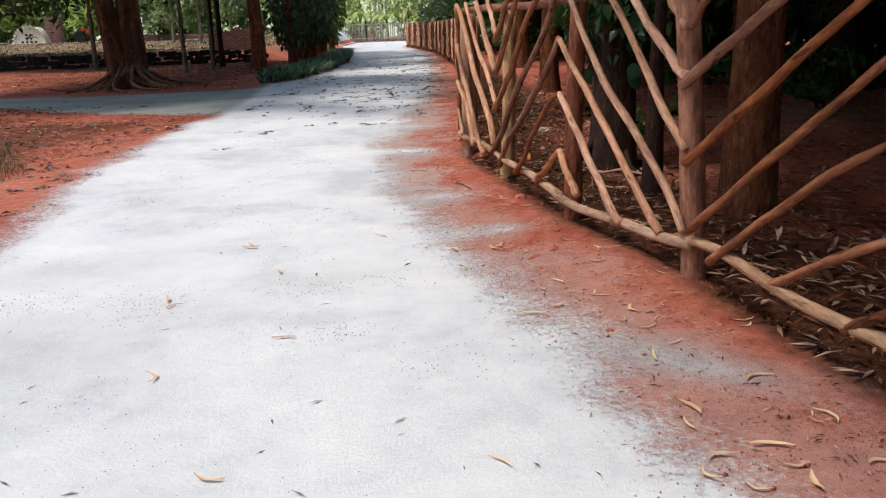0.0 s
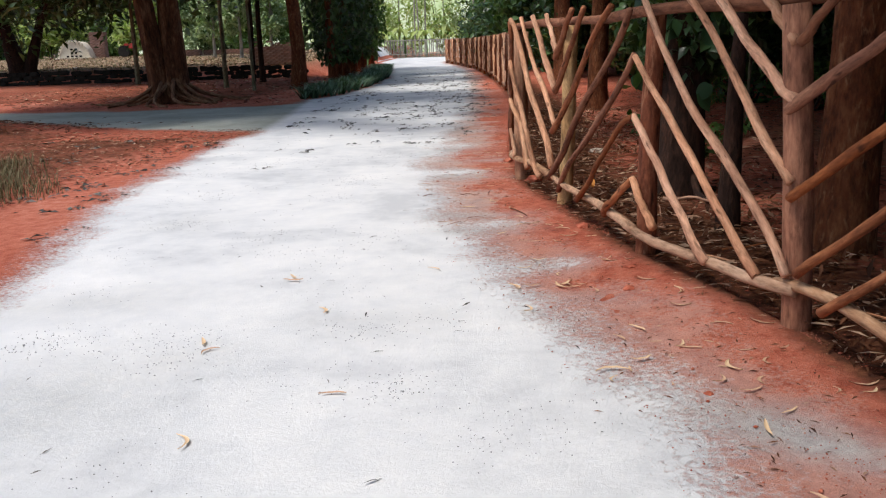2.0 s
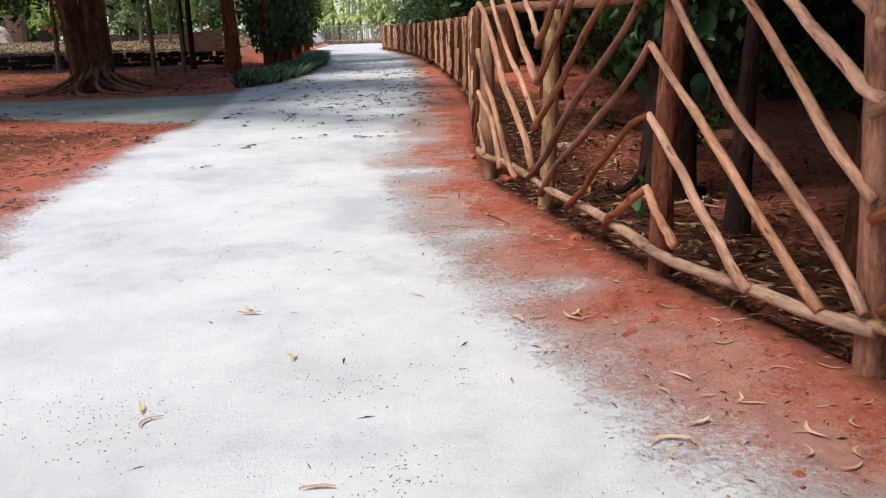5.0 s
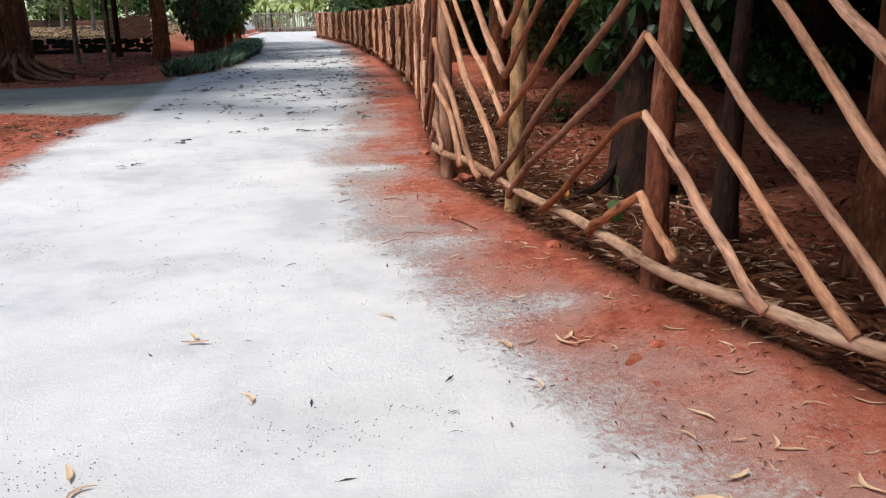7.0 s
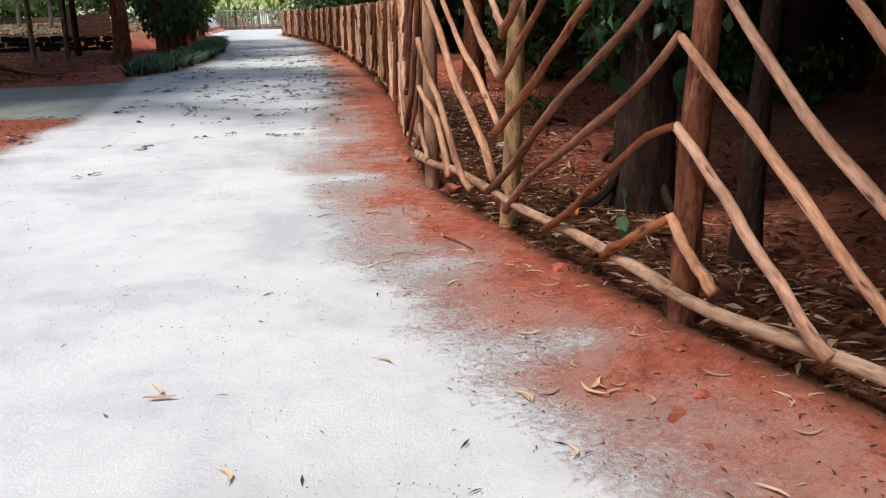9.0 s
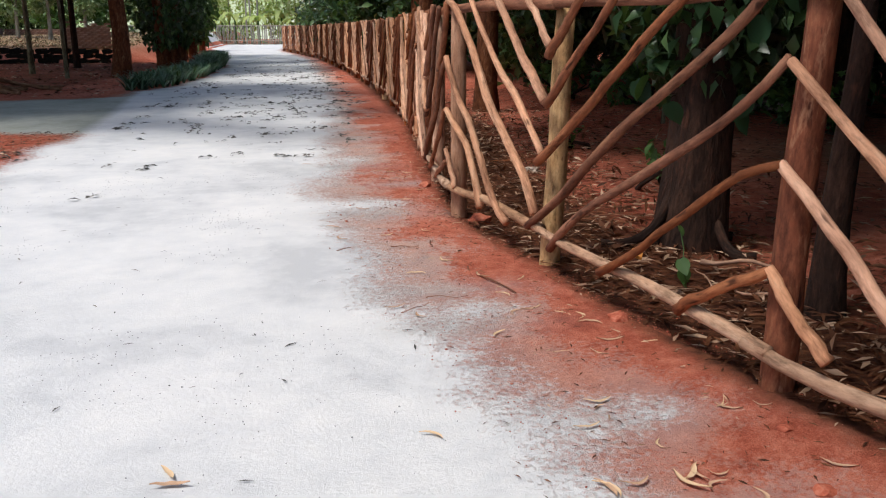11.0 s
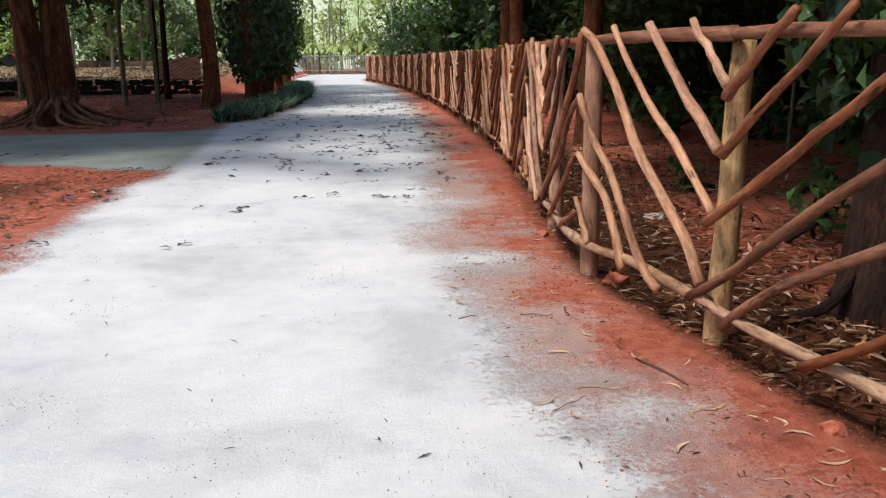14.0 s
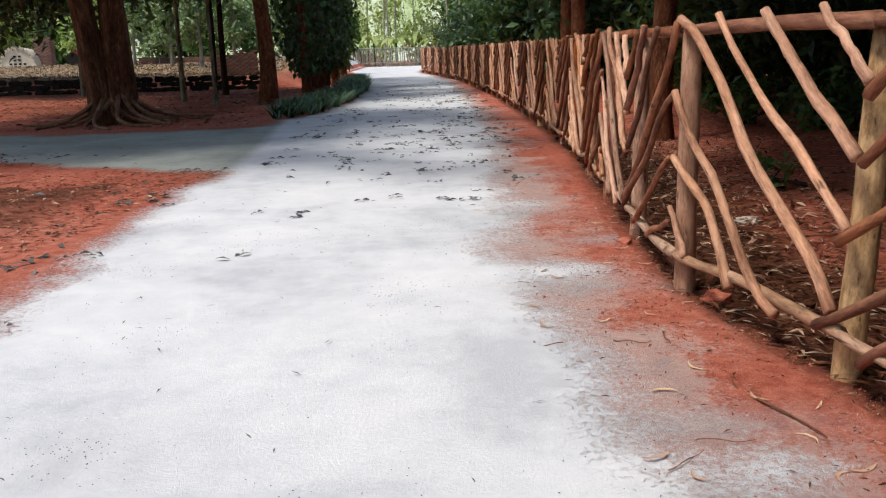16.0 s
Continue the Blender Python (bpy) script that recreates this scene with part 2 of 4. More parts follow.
LEAF_MID = leafy("mid_green_leaves", (0.03, 0.07, 0.02), (0.07, 0.15, 0.04), (0.14, 0.26, 0.07), 0.45, 0.3)
# lime leaf colour is raised far beyond foliage so that it carries sunlight
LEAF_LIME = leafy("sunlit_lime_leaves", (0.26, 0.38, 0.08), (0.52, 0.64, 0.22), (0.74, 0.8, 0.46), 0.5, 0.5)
LEAF_PALE = leafy("pale_grey_green_leaves", (0.12, 0.19, 0.08), (0.3, 0.4, 0.19), (0.5, 0.6, 0.36), 0.5, 0.35)
LEAF_BLUE = leafy("bluish_strap_leaves", (0.015, 0.045, 0.028), (0.06, 0.14, 0.09), (0.26, 0.4, 0.28), 0.3, 0.25)
LEAF_BIG = leafy("broad_dark_green_leaf", (0.02, 0.06, 0.03), (0.04, 0.1, 0.05), (0.06, 0.14, 0.06), 0.5, 0.2, 0.25)
LITTER = leafy("dry_litter", (0.05, 0.017, 0.008), (0.18, 0.07, 0.032), (0.68, 0.47, 0.32), 0.7, 0.1, 0.2, green=0.0, middle=0.72)
DRYGRASS = leafy("dry_grass", (0.06, 0.05, 0.022), (0.17, 0.15, 0.07), (0.36, 0.31, 0.18), 0.7, 0.2, 0.2, green=0.0)
ORANGELEAF = leafy("orange_dry_leaf", (0.5, 0.17, 0.03), (0.6, 0.24, 0.05), (0.65, 0.3, 0.08), 0.6, 0.2, 0.25, green=0.0)
YELLOWLEAF = leafy("yellow_fallen_leaf", (0.62, 0.35, 0.17), (0.74, 0.53, 0.32), (0.8, 0.66, 0.48), 0.6, 0.15, 0.25, green=0.0)
TANLEAF = leafy("tan_fallen_leaf", (0.38, 0.18, 0.1), (0.56, 0.35, 0.22), (0.72, 0.54, 0.4), 0.6, 0.1, 0.25, green=0.0)
GREYLEAF = leafy("grey_brown_clumps", (0.05, 0.05, 0.045), (0.115, 0.11, 0.1), (0.22, 0.195, 0.17), 0.8, 0.05, 0.2, green=0.0)

# ---- building helpers ----
rng = np.random.default_rng(7)


def mesh_of(name, verts, faces, material, smooth=False):
    me = bpy.data.meshes.new(name)
    me.from_pydata([tuple(v) for v in verts], [], faces)
    me.materials.append(material)
    if smooth:
        me.shade_smooth()
    me.update()
    return me


class Grained(list):
    """Vertices of a log that also carry its grain: round the log and along it."""
    grain = ()


def piece(name, verts, faces, material, parent=None, label="", smooth=False):
    ob = new(name, mesh_of(name, verts, faces, material, smooth))
    if isinstance(verts, Grained):
        ob.data.attributes.new("grain", "FLOAT_VECTOR", "POINT").data.foreach_set("vector", np.array(verts.grain, np.float32).ravel())
    if parent is not None:
        ob.parent = parent
        ob.matrix_parent_inverse = parent.matrix_basis.inverted()
    if label:
        ob["label"] = label
    return ob


def part(name, bm, material, parent, label=""):
    me = bpy.data.meshes.new(name)
    bm.to_mesh(me)
    bm.free()
    me.materials.append(material)
    ob = new(name, me)
    if parent is not None:
        ob.parent = parent
        ob.matrix_parent_inverse = parent.matrix_basis.inverted()
    if label:
        ob["label"] = label
    return ob


def holder(name, x, y, z, label, category, group="", kind=""):
    ob = new(name)
    ob.matrix_basis = pose(x, y, z)
    return tagged(ob, label, category, group, kind)


def tube(points, radii, sides=8, rough=0.06, cap=True, seed=0, flutes=0.0):
    """A knobbly round log along a bent line."""
    r = np.random.default_rng(seed)
    pts = [Vector(p) for p in points]
    verts, faces, grain = Grained(), [], []
    ref, along = None, r.uniform(0, 50)
    for i, p in enumerate(pts):
        d = (pts[min(i + 1, len(pts) - 1)] - pts[max(i - 1, 0)]).normalized()
        if ref is None:
            ref = d.orthogonal().normalized()
        ref = (ref - d * ref.dot(d)).normalized()
        up = d.cross(ref)
        if i:
            along += (p - pts[i - 1]).length
        for k in range(sides):
            a = 2 * math.pi * k / sides
            q = radii[i] * (1 + rough * r.normal() + flutes * (math.sin(a * 4 + 0.05 * i + seed) + 0.6 * math.sin(a * 7 - 0.07 * i)))
            verts.append(p + ref * math.cos(a) * q + up * math.sin(a) * q)
            grain.append((math.cos(a) * radii[i], math.sin(a) * radii[i], along))
    for i in range(len(pts) - 1):
        for k in range(sides):
            k2 = (k + 1) % sides
            faces.append((i * sides + k, i * sides + k2, (i + 1) * sides + k2, (i + 1) * sides + k))
    if cap:
        faces.append(tuple(reversed(range(sides))))
        faces.append(tuple(range((len(pts) - 1) * sides, len(pts) * sides)))
    verts.grain = grain
    return verts, faces


def join_into(store, vf):
    o = len(store[0])
    store[0].extend(vf[0])
    store[0].grain = list(store[0].grain) + list(vf[0].grain)
    store[1].extend(tuple(i + o for i in f) for f in vf[1])


def bent(a, b, n, wiggle, seed):
    """Points from a to b with a grown bend."""
    r = np.random.default_rng(seed)
    a, b = np.array(a, float), np.array(b, float)
    t = np.linspace(0, 1, n)
    off = np.zeros((n, 3))
    for k in (1, 2, 3):
        off += np.sin(math.pi * k * t)[:, None] * r.normal(0, wiggle / k ** 0.6, 3)
    return a + (b - a) * t[:, None] + off


def leaves(centres, size, length=2.2, droop=0.4, seed=0, flat=False, spread=0.35):
    """Folded leaves, four triangles each, at random turns about the given places."""
    r = np.random.default_rng(seed)
    c = np.asarray(centres, float)
    n = len(c)
    yaw = r.uniform(0, 2 * math.pi, n)
    tilt = r.normal(0.0, 0.07, n) if flat else r.normal(-droop, 0.5, n)
    roll = r.normal(0, 0.25 if flat else 0.6, n)
    s = size * r.uniform(1 - spread, 1 + spread, n)
    ahead = np.stack([np.cos(yaw) * np.cos(tilt), np.sin(yaw) * np.cos(tilt), np.sin(tilt)], 1)
    side = np.stack([-np.sin(yaw), np.cos(yaw), np.zeros(n)], 1)
    up = np.cross(ahead, side)
    side, up = side * np.cos(roll)[:, None] + up * np.sin(roll)[:, None], up * np.cos(roll)[:, None] - side * np.sin(roll)[:, None]
    s = s[:, None]
    base = c - ahead * s * length / 2
    mid = c + up * s * 0.12
    tip = c + ahead * s * length / 2 - up * s * 0.15
    lft = c + side * s * 0.5 + up * s * 0.28
    rgt = c - side * s * 0.5 + up * s * 0.28
    v = np.stack([base, lft, mid, rgt, tip], 1).reshape(-1, 3)
    f = (np.arange(n)[:, None, None] * 5 + np.array([[0, 2, 1], [0, 3, 2], [1, 2, 4], [2, 3, 4]])[None]).reshape(-1, 3)
    return v, f


def hearts(centres, size, seed=0):
    """Broad heart-shaped leaves, folded a little along the midrib."""
    r = np.random.default_rng(seed)
    v, f = [], []
    for c in centres:
        m = Matrix.Translation(c) @ Euler((r.uniform(0.7, 1.5), r.normal(0, 0.4), r.uniform(-0.9, 0.9) + (math.pi if r.random() < 0.2 else 0))).to_matrix().to_4x4()
        s, o = size * r.uniform(0.6, 1.25), len(v)
        for i in range(16):
            a = 2 * math.pi * i / 16
            rad = s * (1 - 0.28 * math.sin(a)) * (1 - 0.22 * math.exp(-((a - math.pi / 2) / 0.35) ** 2))
            tip = 0.45 * s * math.exp(-((a - 1.5 * math.pi) / 0.3) ** 2)
            v.append(m @ Vector((math.cos(a) * rad * 0.85, math.sin(a) * rad - tip, 0.18 * abs(math.cos(a)) * s)))
        v += [m @ Vector((0, 0.4 * s, 0)), m @ Vector((0, -0.5 * s, -0.03 * s))]
        for i in range(16):
            mid = o + (16 if i < 8 else 17)
            f.append((o + i, o + (i + 1) % 16, mid))
        f += [(o + 8, o + 17, o + 16), (o, o + 16, o + 17)]
    return v, f


def numpy_mesh(name, v, f, material):
    me = bpy.data.meshes.new(name)
    v, f = np.asarray(v, np.float32), np.asarray(f, np.int32)
    me.vertices.add(len(v))
    me.vertices.foreach_set("co", v.ravel())
    me.loops.add(f.size)
    me.loops.foreach_set("vertex_index", f.ravel())
    me.polygons.add(len(f))
    me.polygons.foreach_set("loop_start", np.arange(len(f), dtype=np.int32) * f.shape[1])
    me.update(calc_edges=True)
    me.materials.append(material)
    return me


def leaf_part(name, v, f, material, parent, label=""):
    ob = new(name, numpy_mesh(name, v, f, material))
    if parent is not None:
        ob.parent = parent
        ob.matrix_parent_inverse = parent.matrix_basis.inverted()
    if label:
        ob["label"] = label
    return ob


def clumpy(centre, radii, n, clumps, seed, shell=0.55):
    """Places gathered into clumps inside an ellipsoid, with gaps between."""
    r = np.random.default_rng(seed)
    d = r.normal(size=(clumps, 3))
    d /= np.linalg.norm(d, axis=1)[:, None]
    k = d * (r.uniform(shell ** 3, 1, clumps) ** (1 / 3))[:, None] * np.array(radii)
    size = np.array(radii).mean() * r.uniform(0.16, 0.4, clumps)
    pick = r.integers(0, clumps, n)
    return np.array(centre) + k[pick] + r.normal(size=(n, 3)) * size[pick][:, None] * 0.6


def box_bm(sx, sy, sz, at=(0, 0, 0), bevel=0.01):
    bm = bmesh.new()
    bmesh.ops.create_cube(bm, size=1, matrix=Matrix.Translation(at) @ Matrix.Diagonal((sx, sy, sz, 1)))
    if bevel:
        bmesh.ops.bevel(bm, geom=bm.edges[:], offset=bevel, segments=2, affect="EDGES")
    return bm


# ---- the plan: road edges and fence line ----
def curve(y, ys, xs):
    """A smooth line through a few places of the plan."""
    y = np.asarray(y, float)
    acc = 0
    for o in (-0.6, -0.3, 0, 0.3, 0.6):
        acc = acc + np.interp(y + o, ys, xs)
    return acc / 5


RIGHT_Y = (-15, 0.9, 2.2, 3.4, 4.7, 6.3, 8.4, 10.3, 12.6, 17, 23, 32, 45, 53, 61, 75, 88)
RIGHT_X = (2.9, 1.42, 1.1, 0.8, 0.46, 0.1, -0.15, -0.11, 0.04, 0.3, 0.45, 0.5, 0.3, -0.4, -1.2, -0.8, 0.5)
LEFT_Y = (-15, 1, 4.6, 6.2, 8.7, 11.3, 14, 17.5, 20.8, 22.8, 24.3, 28, 36, 49, 65, 80, 88)
LEFT_X = (-1.2, -1.75, -2.42, -2.72, -3.08, -3.2, -3.1, -3.3, -3.6, -3.75, -3.1, -2.72, -2.65, -3.6, -5.4, -8.5, -11)


def right_edge(y):
    return curve(y, RIGHT_Y, RIGHT_X)


def left_edge(y):
    return curve(y, LEFT_Y, LEFT_X)


def inward(x, y):
    """How far a place lies inside the paved ways; negative outside."""
    a = np.minimum(right_edge(y) - x, x - left_edge(y))
    lane = np.minimum(np.minimum(y - np.interp(x, (-30, -9.5, -5.5, -3), (23, 18.0, 15.3, 14.2)), np.interp(x, (-30, -8, -4), (25, 20.2, 20.8)) - y), -2.6 - x)
    return np.maximum(a, lane)


def smooth01(v):
    v = np.clip(v, 0, 1)
    return v * v * (3 - 2 * v)


def height(x, y):
    """The lie of the land: level ways, uneven soil, a low terrace on the far left."""
    x, y = np.asarray(x, float), np.asarray(y, float)
    out = smooth01((-inward(x, y) - 0.95) / 1.2)
    bumps = 0.022 * np.sin(3.1 * x + 1.3 * y) * np.sin(2.3 * y - 0.9 * x + 1) + 0.014 * np.sin(8.3 * x + 2) * np.sin(7.1 * y + x)
    bank = 0.10 * smooth01((-3.9 - x) / 1.0) * smooth01((13.6 - y) / 2)
    terrace = (0.62 * smooth01((y - 42.3) / 1.0) + 0.5 * smooth01((y - 43) / 18)) * smooth01((-6.2 - x) / 1.5)
    mound = 0.34 * smooth01((-inward(x, y) - 0.1) / 1.2) * np.exp(-((x + 10.2) / 2.0) ** 2 - ((y - 15.2) / 1.5) ** 2)
    swell = 0.075 * np.exp(-((y - 4.1) / 1.5) ** 2) * smooth01((x - right_edge(y) - 0.35) / 0.6) * smooth01((4 - x) / 1.5)
    right = swell + 0.05 * smooth01((x - 2.5) / 3) + 0.35 * smooth01((x - 9) / 20)
    return out * bumps + mound + bank + terrace + right


def graded(stops):
    """Coordinates with a step that changes along the way: (start, step) ... (end, 0)."""
    out = []
    for (a, s), (b, _) in zip(stops, stops[1:]):
        out += list(np.arange(a, b - 1e-6, s))
    return np.array(out + [stops[-1][0]])


def sheet(name, xs, ys, zs, material, attrs):
    nx, ny = len(xs[0]), len(xs)
    v = np.stack([xs, ys, zs], -1).reshape(-1, 3)
    i = np.arange(nx * ny).reshape(ny, nx)
    f = np.stack([i[:-1, :-1], i[:-1, 1:], i[1:, 1:], i[1:, :-1]], -1).reshape(-1, 4)
    me = numpy_mesh(name, v, f, material)
    me.shade_smooth()
    for k, val in attrs.items():
        me.attributes.new(k, "FLOAT", "POINT").data.foreach_set("value", np.asarray(val, np.float32).ravel())
    return new(name, me)


gx = graded([(-400, 40), (-80, 6), (-32, 1.0), (-12, 0.4), (-6, 0.25), (6, 0.4), (12, 2), (32, 12), (80, 40), (400, 0)])
gy = graded([(-400, 60), (-40, 4), (-4, 0.25), (14, 0.5), (30, 0.8), (64, 2), (120, 20), (400, 0)])
X, Y = np.meshgrid(gx, gy)


def fence_x(y):
    return np.interp(y, (-8, 1.6, 3.2, 4.62, 6.7, 8.15, 10.4, 12, 14, 17, 22, 31, 44, 52, 60.5),
                     (2.6, 2.2, 1.9, 1.46, 1.2, 0.93, 1.08, 1.22, 1.38, 1.54, 1.62, 1.58, 1.1, 0.3, -0.75))


def humus_shade_at(x, y):
    """Where rotted leaves, and tree shade painted in by the fence and figs, darken the soil: along and behind the
    fence, on the far left, under the figs.
    """
    f = fence_x(y)
    right = smooth01((x - f + 0.34) / 0.4) * (0.3 + 0.5 * smooth01((f + 1.5 - x) / 0.9)) * (y < 70)
    left = smooth01((-3.85 - x - 0.06 * (9 - y)) / 0.9) * smooth01((14.6 + 0.55 * np.maximum(-5.5 - x, 0) - y) / 1.2) * 0.62
    # the term under the figs darkens for tree shade as well as litter
    return np.clip(right + left + smooth01((-4.2 - x) / 2) * smooth01((y - 22) / 4) * 0.5 * smooth01((43 - y) / 1.5), 0, 1)


humus = humus_shade_at(X, Y)
grass = smooth01((-6.5 - X) / 2) * smooth01((Y - 42.5) / 1.5) * 0.8 + 0.45 * np.exp(-((X - 5.6) / 1.5) ** 2 - ((Y - 10.5) / 1.6) ** 2)
ground = tagged(sheet("ground", X, Y, height(X, Y), SOIL, {"humus": humus, "grass": grass}),
                "red laterite soil with leaf litter beside the road", "ground", kind="structure")
ry = graded([(-15, 0.4), (0, 0.12), (14, 0.6), (30, 1.0), (88, 0)])
ru = np.linspace(0, 1, 57)
RY, RU = np.meshgrid(ry, ru, indexing="ij")
RX = (left_edge(RY) - 0.95) * (1 - RU) + (right_edge(RY) + 1.0) * RU
inw = np.minimum(right_edge(RY) - RX, RX - left_edge(RY))
for lx_, ly_, sx_, sy_ in ((1.0, 4.6, 0.35, 0.16), (0.7, 5.9, 0.35, 0.16), (0.5, 8.7, 0.4, 0.3), (0.55, 11.2, 0.4, 0.4)):
    inw = inw + 0.4 * np.exp(-((RX - lx_) / sx_) ** 2 - ((RY - ly_) / sy_) ** 2)     # pale tongues of dust on the verge
stain = np.zeros_like(RX)
# grey washes: place, reach along and across, turn in degrees, strength
for cx_, cy_, su_, sv_, turn_, amount_ in ((1.5, 2.18, 0.5, 0.17, -43, 1.0), (-0.14, 3.62, 0.5, 0.13, 4, 0.4), (-1.45, 2.6, 0.6, 0.6, 30, 0.55), (-1.0, 3.05, 0.36, 0.24, 10, 0.42), (-0.15, 3.45, 0.32, 0.2, 0, 0.22),
                                           (-1.9, 4.0, 0.6, 0.28, 10, 0.45), (0.78, 3.5, 0.4, 0.18, -40, 0.28), (1.02, 3.87, 0.4, 0.1, -25, 0.3), (0.75, 4.63, 0.35, 0.12, -15, 0.3), (0.4, 5.66, 0.4, 0.14, -5, 0.6),
                                           (0.38, 6.25, 0.45, 0.15, 0, 0.55), (0.3, 8.3, 0.5, 0.2, 0, 0.55), (0.75, 9.6, 0.5, 0.16, 0, 0.6), (0.2, 10.7, 0.5, 0.2, 0, 0.55), (-2.0, 6.2, 0.35, 0.3, 0, 0.3), (0.5, 13.0, 0.5, 0.3, 0, 0.5)):
    ca_, sa_ = math.cos(radians(turn_)), math.sin(radians(turn_))
    du_, dv_ = (RX - cx_) * ca_ + (RY - cy_) * sa_, -(RX - cx_) * sa_ + (RY - cy_) * ca_
    stain = np.maximum(stain, amount_ * np.exp(-(du_ / su_) ** 2 - (dv_ / sv_) ** 2))
inw = np.where((RX < -2.4), np.maximum(inw, inward(RX, RY)), inw)
road = tagged(sheet("road", RX, RY, height(RX, RY) + 0.008 + 0.002 * np.sin(RX * 2 + RY), ROAD, {"inward": inw, "stain": stain, "humus": humus_shade_at(RX, RY), "lane": smooth01((left_edge(RY) + 0.35 - RX) / 0.8) * smooth01((RY - 12.5) / 1.2) * smooth01((23.5 - RY) / 1.5), "dusty": smooth01((RU - 0.55) / 0.1) * (0.42 + 0.42 * smooth01((RY - 4.8) / 2.5))}),
              "pale dusty concrete road with red soil at its edges", "road", kind="structure")
lx = graded([(-32, 1.0), (-8, 0.4), (-2.9, 0)])
ly = graded([(13.0, 0.3), (25.6, 0)])
LX, LY = np.meshgrid(lx, ly)
linw = np.minimum(LY - np.interp(LX, (-30, -9.5, -5.5, -3), (23, 18.0, 15.3, 14.2)), np.interp(LX, (-30, -8, -4), (25, 20.2, 20.8)) - LY)
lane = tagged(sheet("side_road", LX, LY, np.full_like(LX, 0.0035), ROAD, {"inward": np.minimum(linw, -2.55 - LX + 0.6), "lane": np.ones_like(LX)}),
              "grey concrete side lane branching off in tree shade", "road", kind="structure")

# ---- the stick fence ----
fence = holder("stick_fence", 1.5, 5, 0, "rustic fence of bare branches nailed in chevrons between round posts", "fence")
POSTS = [(2.5, -0.2), (2.2, 1.6), (1.90, 3.2), (1.46, 4.62), (1.20, 6.7), (0.93, 8.15)]
LEAN = {2: -0.1, 3: 0.04, 4: 0.065}
yy = 8.15
while yy < 59.5:
    yy += 1.62
    POSTS.append((float(fence_x(yy)), yy))
# chevrons: along the panel from the V post to the peak post, height, twice
# and, for the crooked ones, the sideways bend at a quarter, a half and three quarters of its length
PANEL = {}
PANEL[1] = [(0.20, 1.60, 0.02, 1.36), (0.62, 1.60, -0.01, 1.07, -0.005, -0.012, -0.012), (0.95, 1.60, 0.02, 0.68, 0.005, 0.009, 0.006), (1.0, 1.36, 0.08, 0.35, -0.011, -0.015, -0.015),
            (1.0, 1.03, 0.20, 0.23, -0.014, -0.014, -0.009), (1.0, 0.69, 0.52, 0.26), (1.0, 0.42, 0.83, 0.23)]
PANEL[2] = [(0.22, 1.61, 0.0, 1.36), (0.44, 1.61, -0.02, 1.11, 0.007, 0.014, 0.031), (0.62, 1.61, -0.01, 0.75, 0.005, 0.018, 0.015), (0.92, 1.61, -0.02, 0.32, 0.02, 0.017, -0.006),
            (0.98, 1.29, 0.13, 0.26, -0.003, 0.004, 0.014), (0.98, 0.94, 0.41, 0.23, -0.012, -0.009, 0.019), (0.99, 0.56, 0.79, 0.30, 0.006, 0.012, 0.007)]
PANEL[3] = [(0.30, 1.62, 0.08, 1.25, -0.015, -0.021, -0.01), (0.47, 1.62, 0.08, 0.98, 0.0, -0.01, -0.015), (0.78, 1.60, 0.02, 0.64, -0.01, -0.012, -0.01), (0.97, 1.56, -0.03, 0.24, -0.011, -0.034, -0.009),
            (1.02, 1.30, 0.12, 0.17, 0.028, 0.006, -0.033), (1.03, 0.94, 0.42, 0.20, -0.023, -0.012, -0.002), (1.02, 0.55, 0.76, 0.23, -0.004, -0.007, -0.005)]
PANEL[4] = [(0.14, 1.61, -0.1, 1.30), (0.43, 1.61, -0.08, 1.0, 0.017, 0.014, 0.001), (0.72, 1.61, -0.06, 0.70, 0.034, 0.028, 0.012), (1.0, 1.60, -0.02, 0.33, -0.046, 0.014, -0.013),
            (1.02, 1.20, 0.26, 0.19, 0.018, -0.006, 0.031), (1.01, 0.82, 0.54, 0.21, -0.06, -0.1, -0.07), (1.04, 0.52, 0.88, 0.26, 0.005, 0.011, 0.005)]
PANEL[5] = [(0.21, 1.55, -0.01, 1.22), (0.35, 1.59, 0.0, 0.97, 0.05, 0.038, 0.019), (0.62, 1.56, -0.06, 0.61, -0.007, 0.055, 0.05), (0.99, 1.58, 0.02, 0.3, 0.01, -0.015, -0.012),
            (0.96, 1.17, -0.03, 0.2, -0.012, 0.018, 0.012), (0.94, 0.8, 0.27, 0.2, -0.03, -0.015, 0.02), (0.94, 0.41, 0.59, 0.21)]
TYPICAL = [(0.18, 1.60, -0.02, 1.28), (0.45, 1.60, -0.02, 0.98), (0.70, 1.60, -0.02, 0.65), (0.99, 1.59, 0.0, 0.27), (1.04, 1.19, 0.27, 0.18), (1.04, 0.82, 0.55, 0.17), (1.05, 0.48, 0.88, 0.22)]
LIGHT_PANELS = {1: BROWNWOOD, 2: PEELED, 3: BROWNWOOD, 4: PEELED, 5: BROWNWOOD}
far = {"sticks": (Grained(), []), "dark": (Grained(), []), "rails": (Grained(), [])}


def fence_frame(i):
    a, b = np.array(POSTS[i]), np.array(POSTS[i + 1])
    d = b - a
    nrm = np.array([-d[1], d[0]]) / np.linalg.norm(d)
    return a, b, nrm


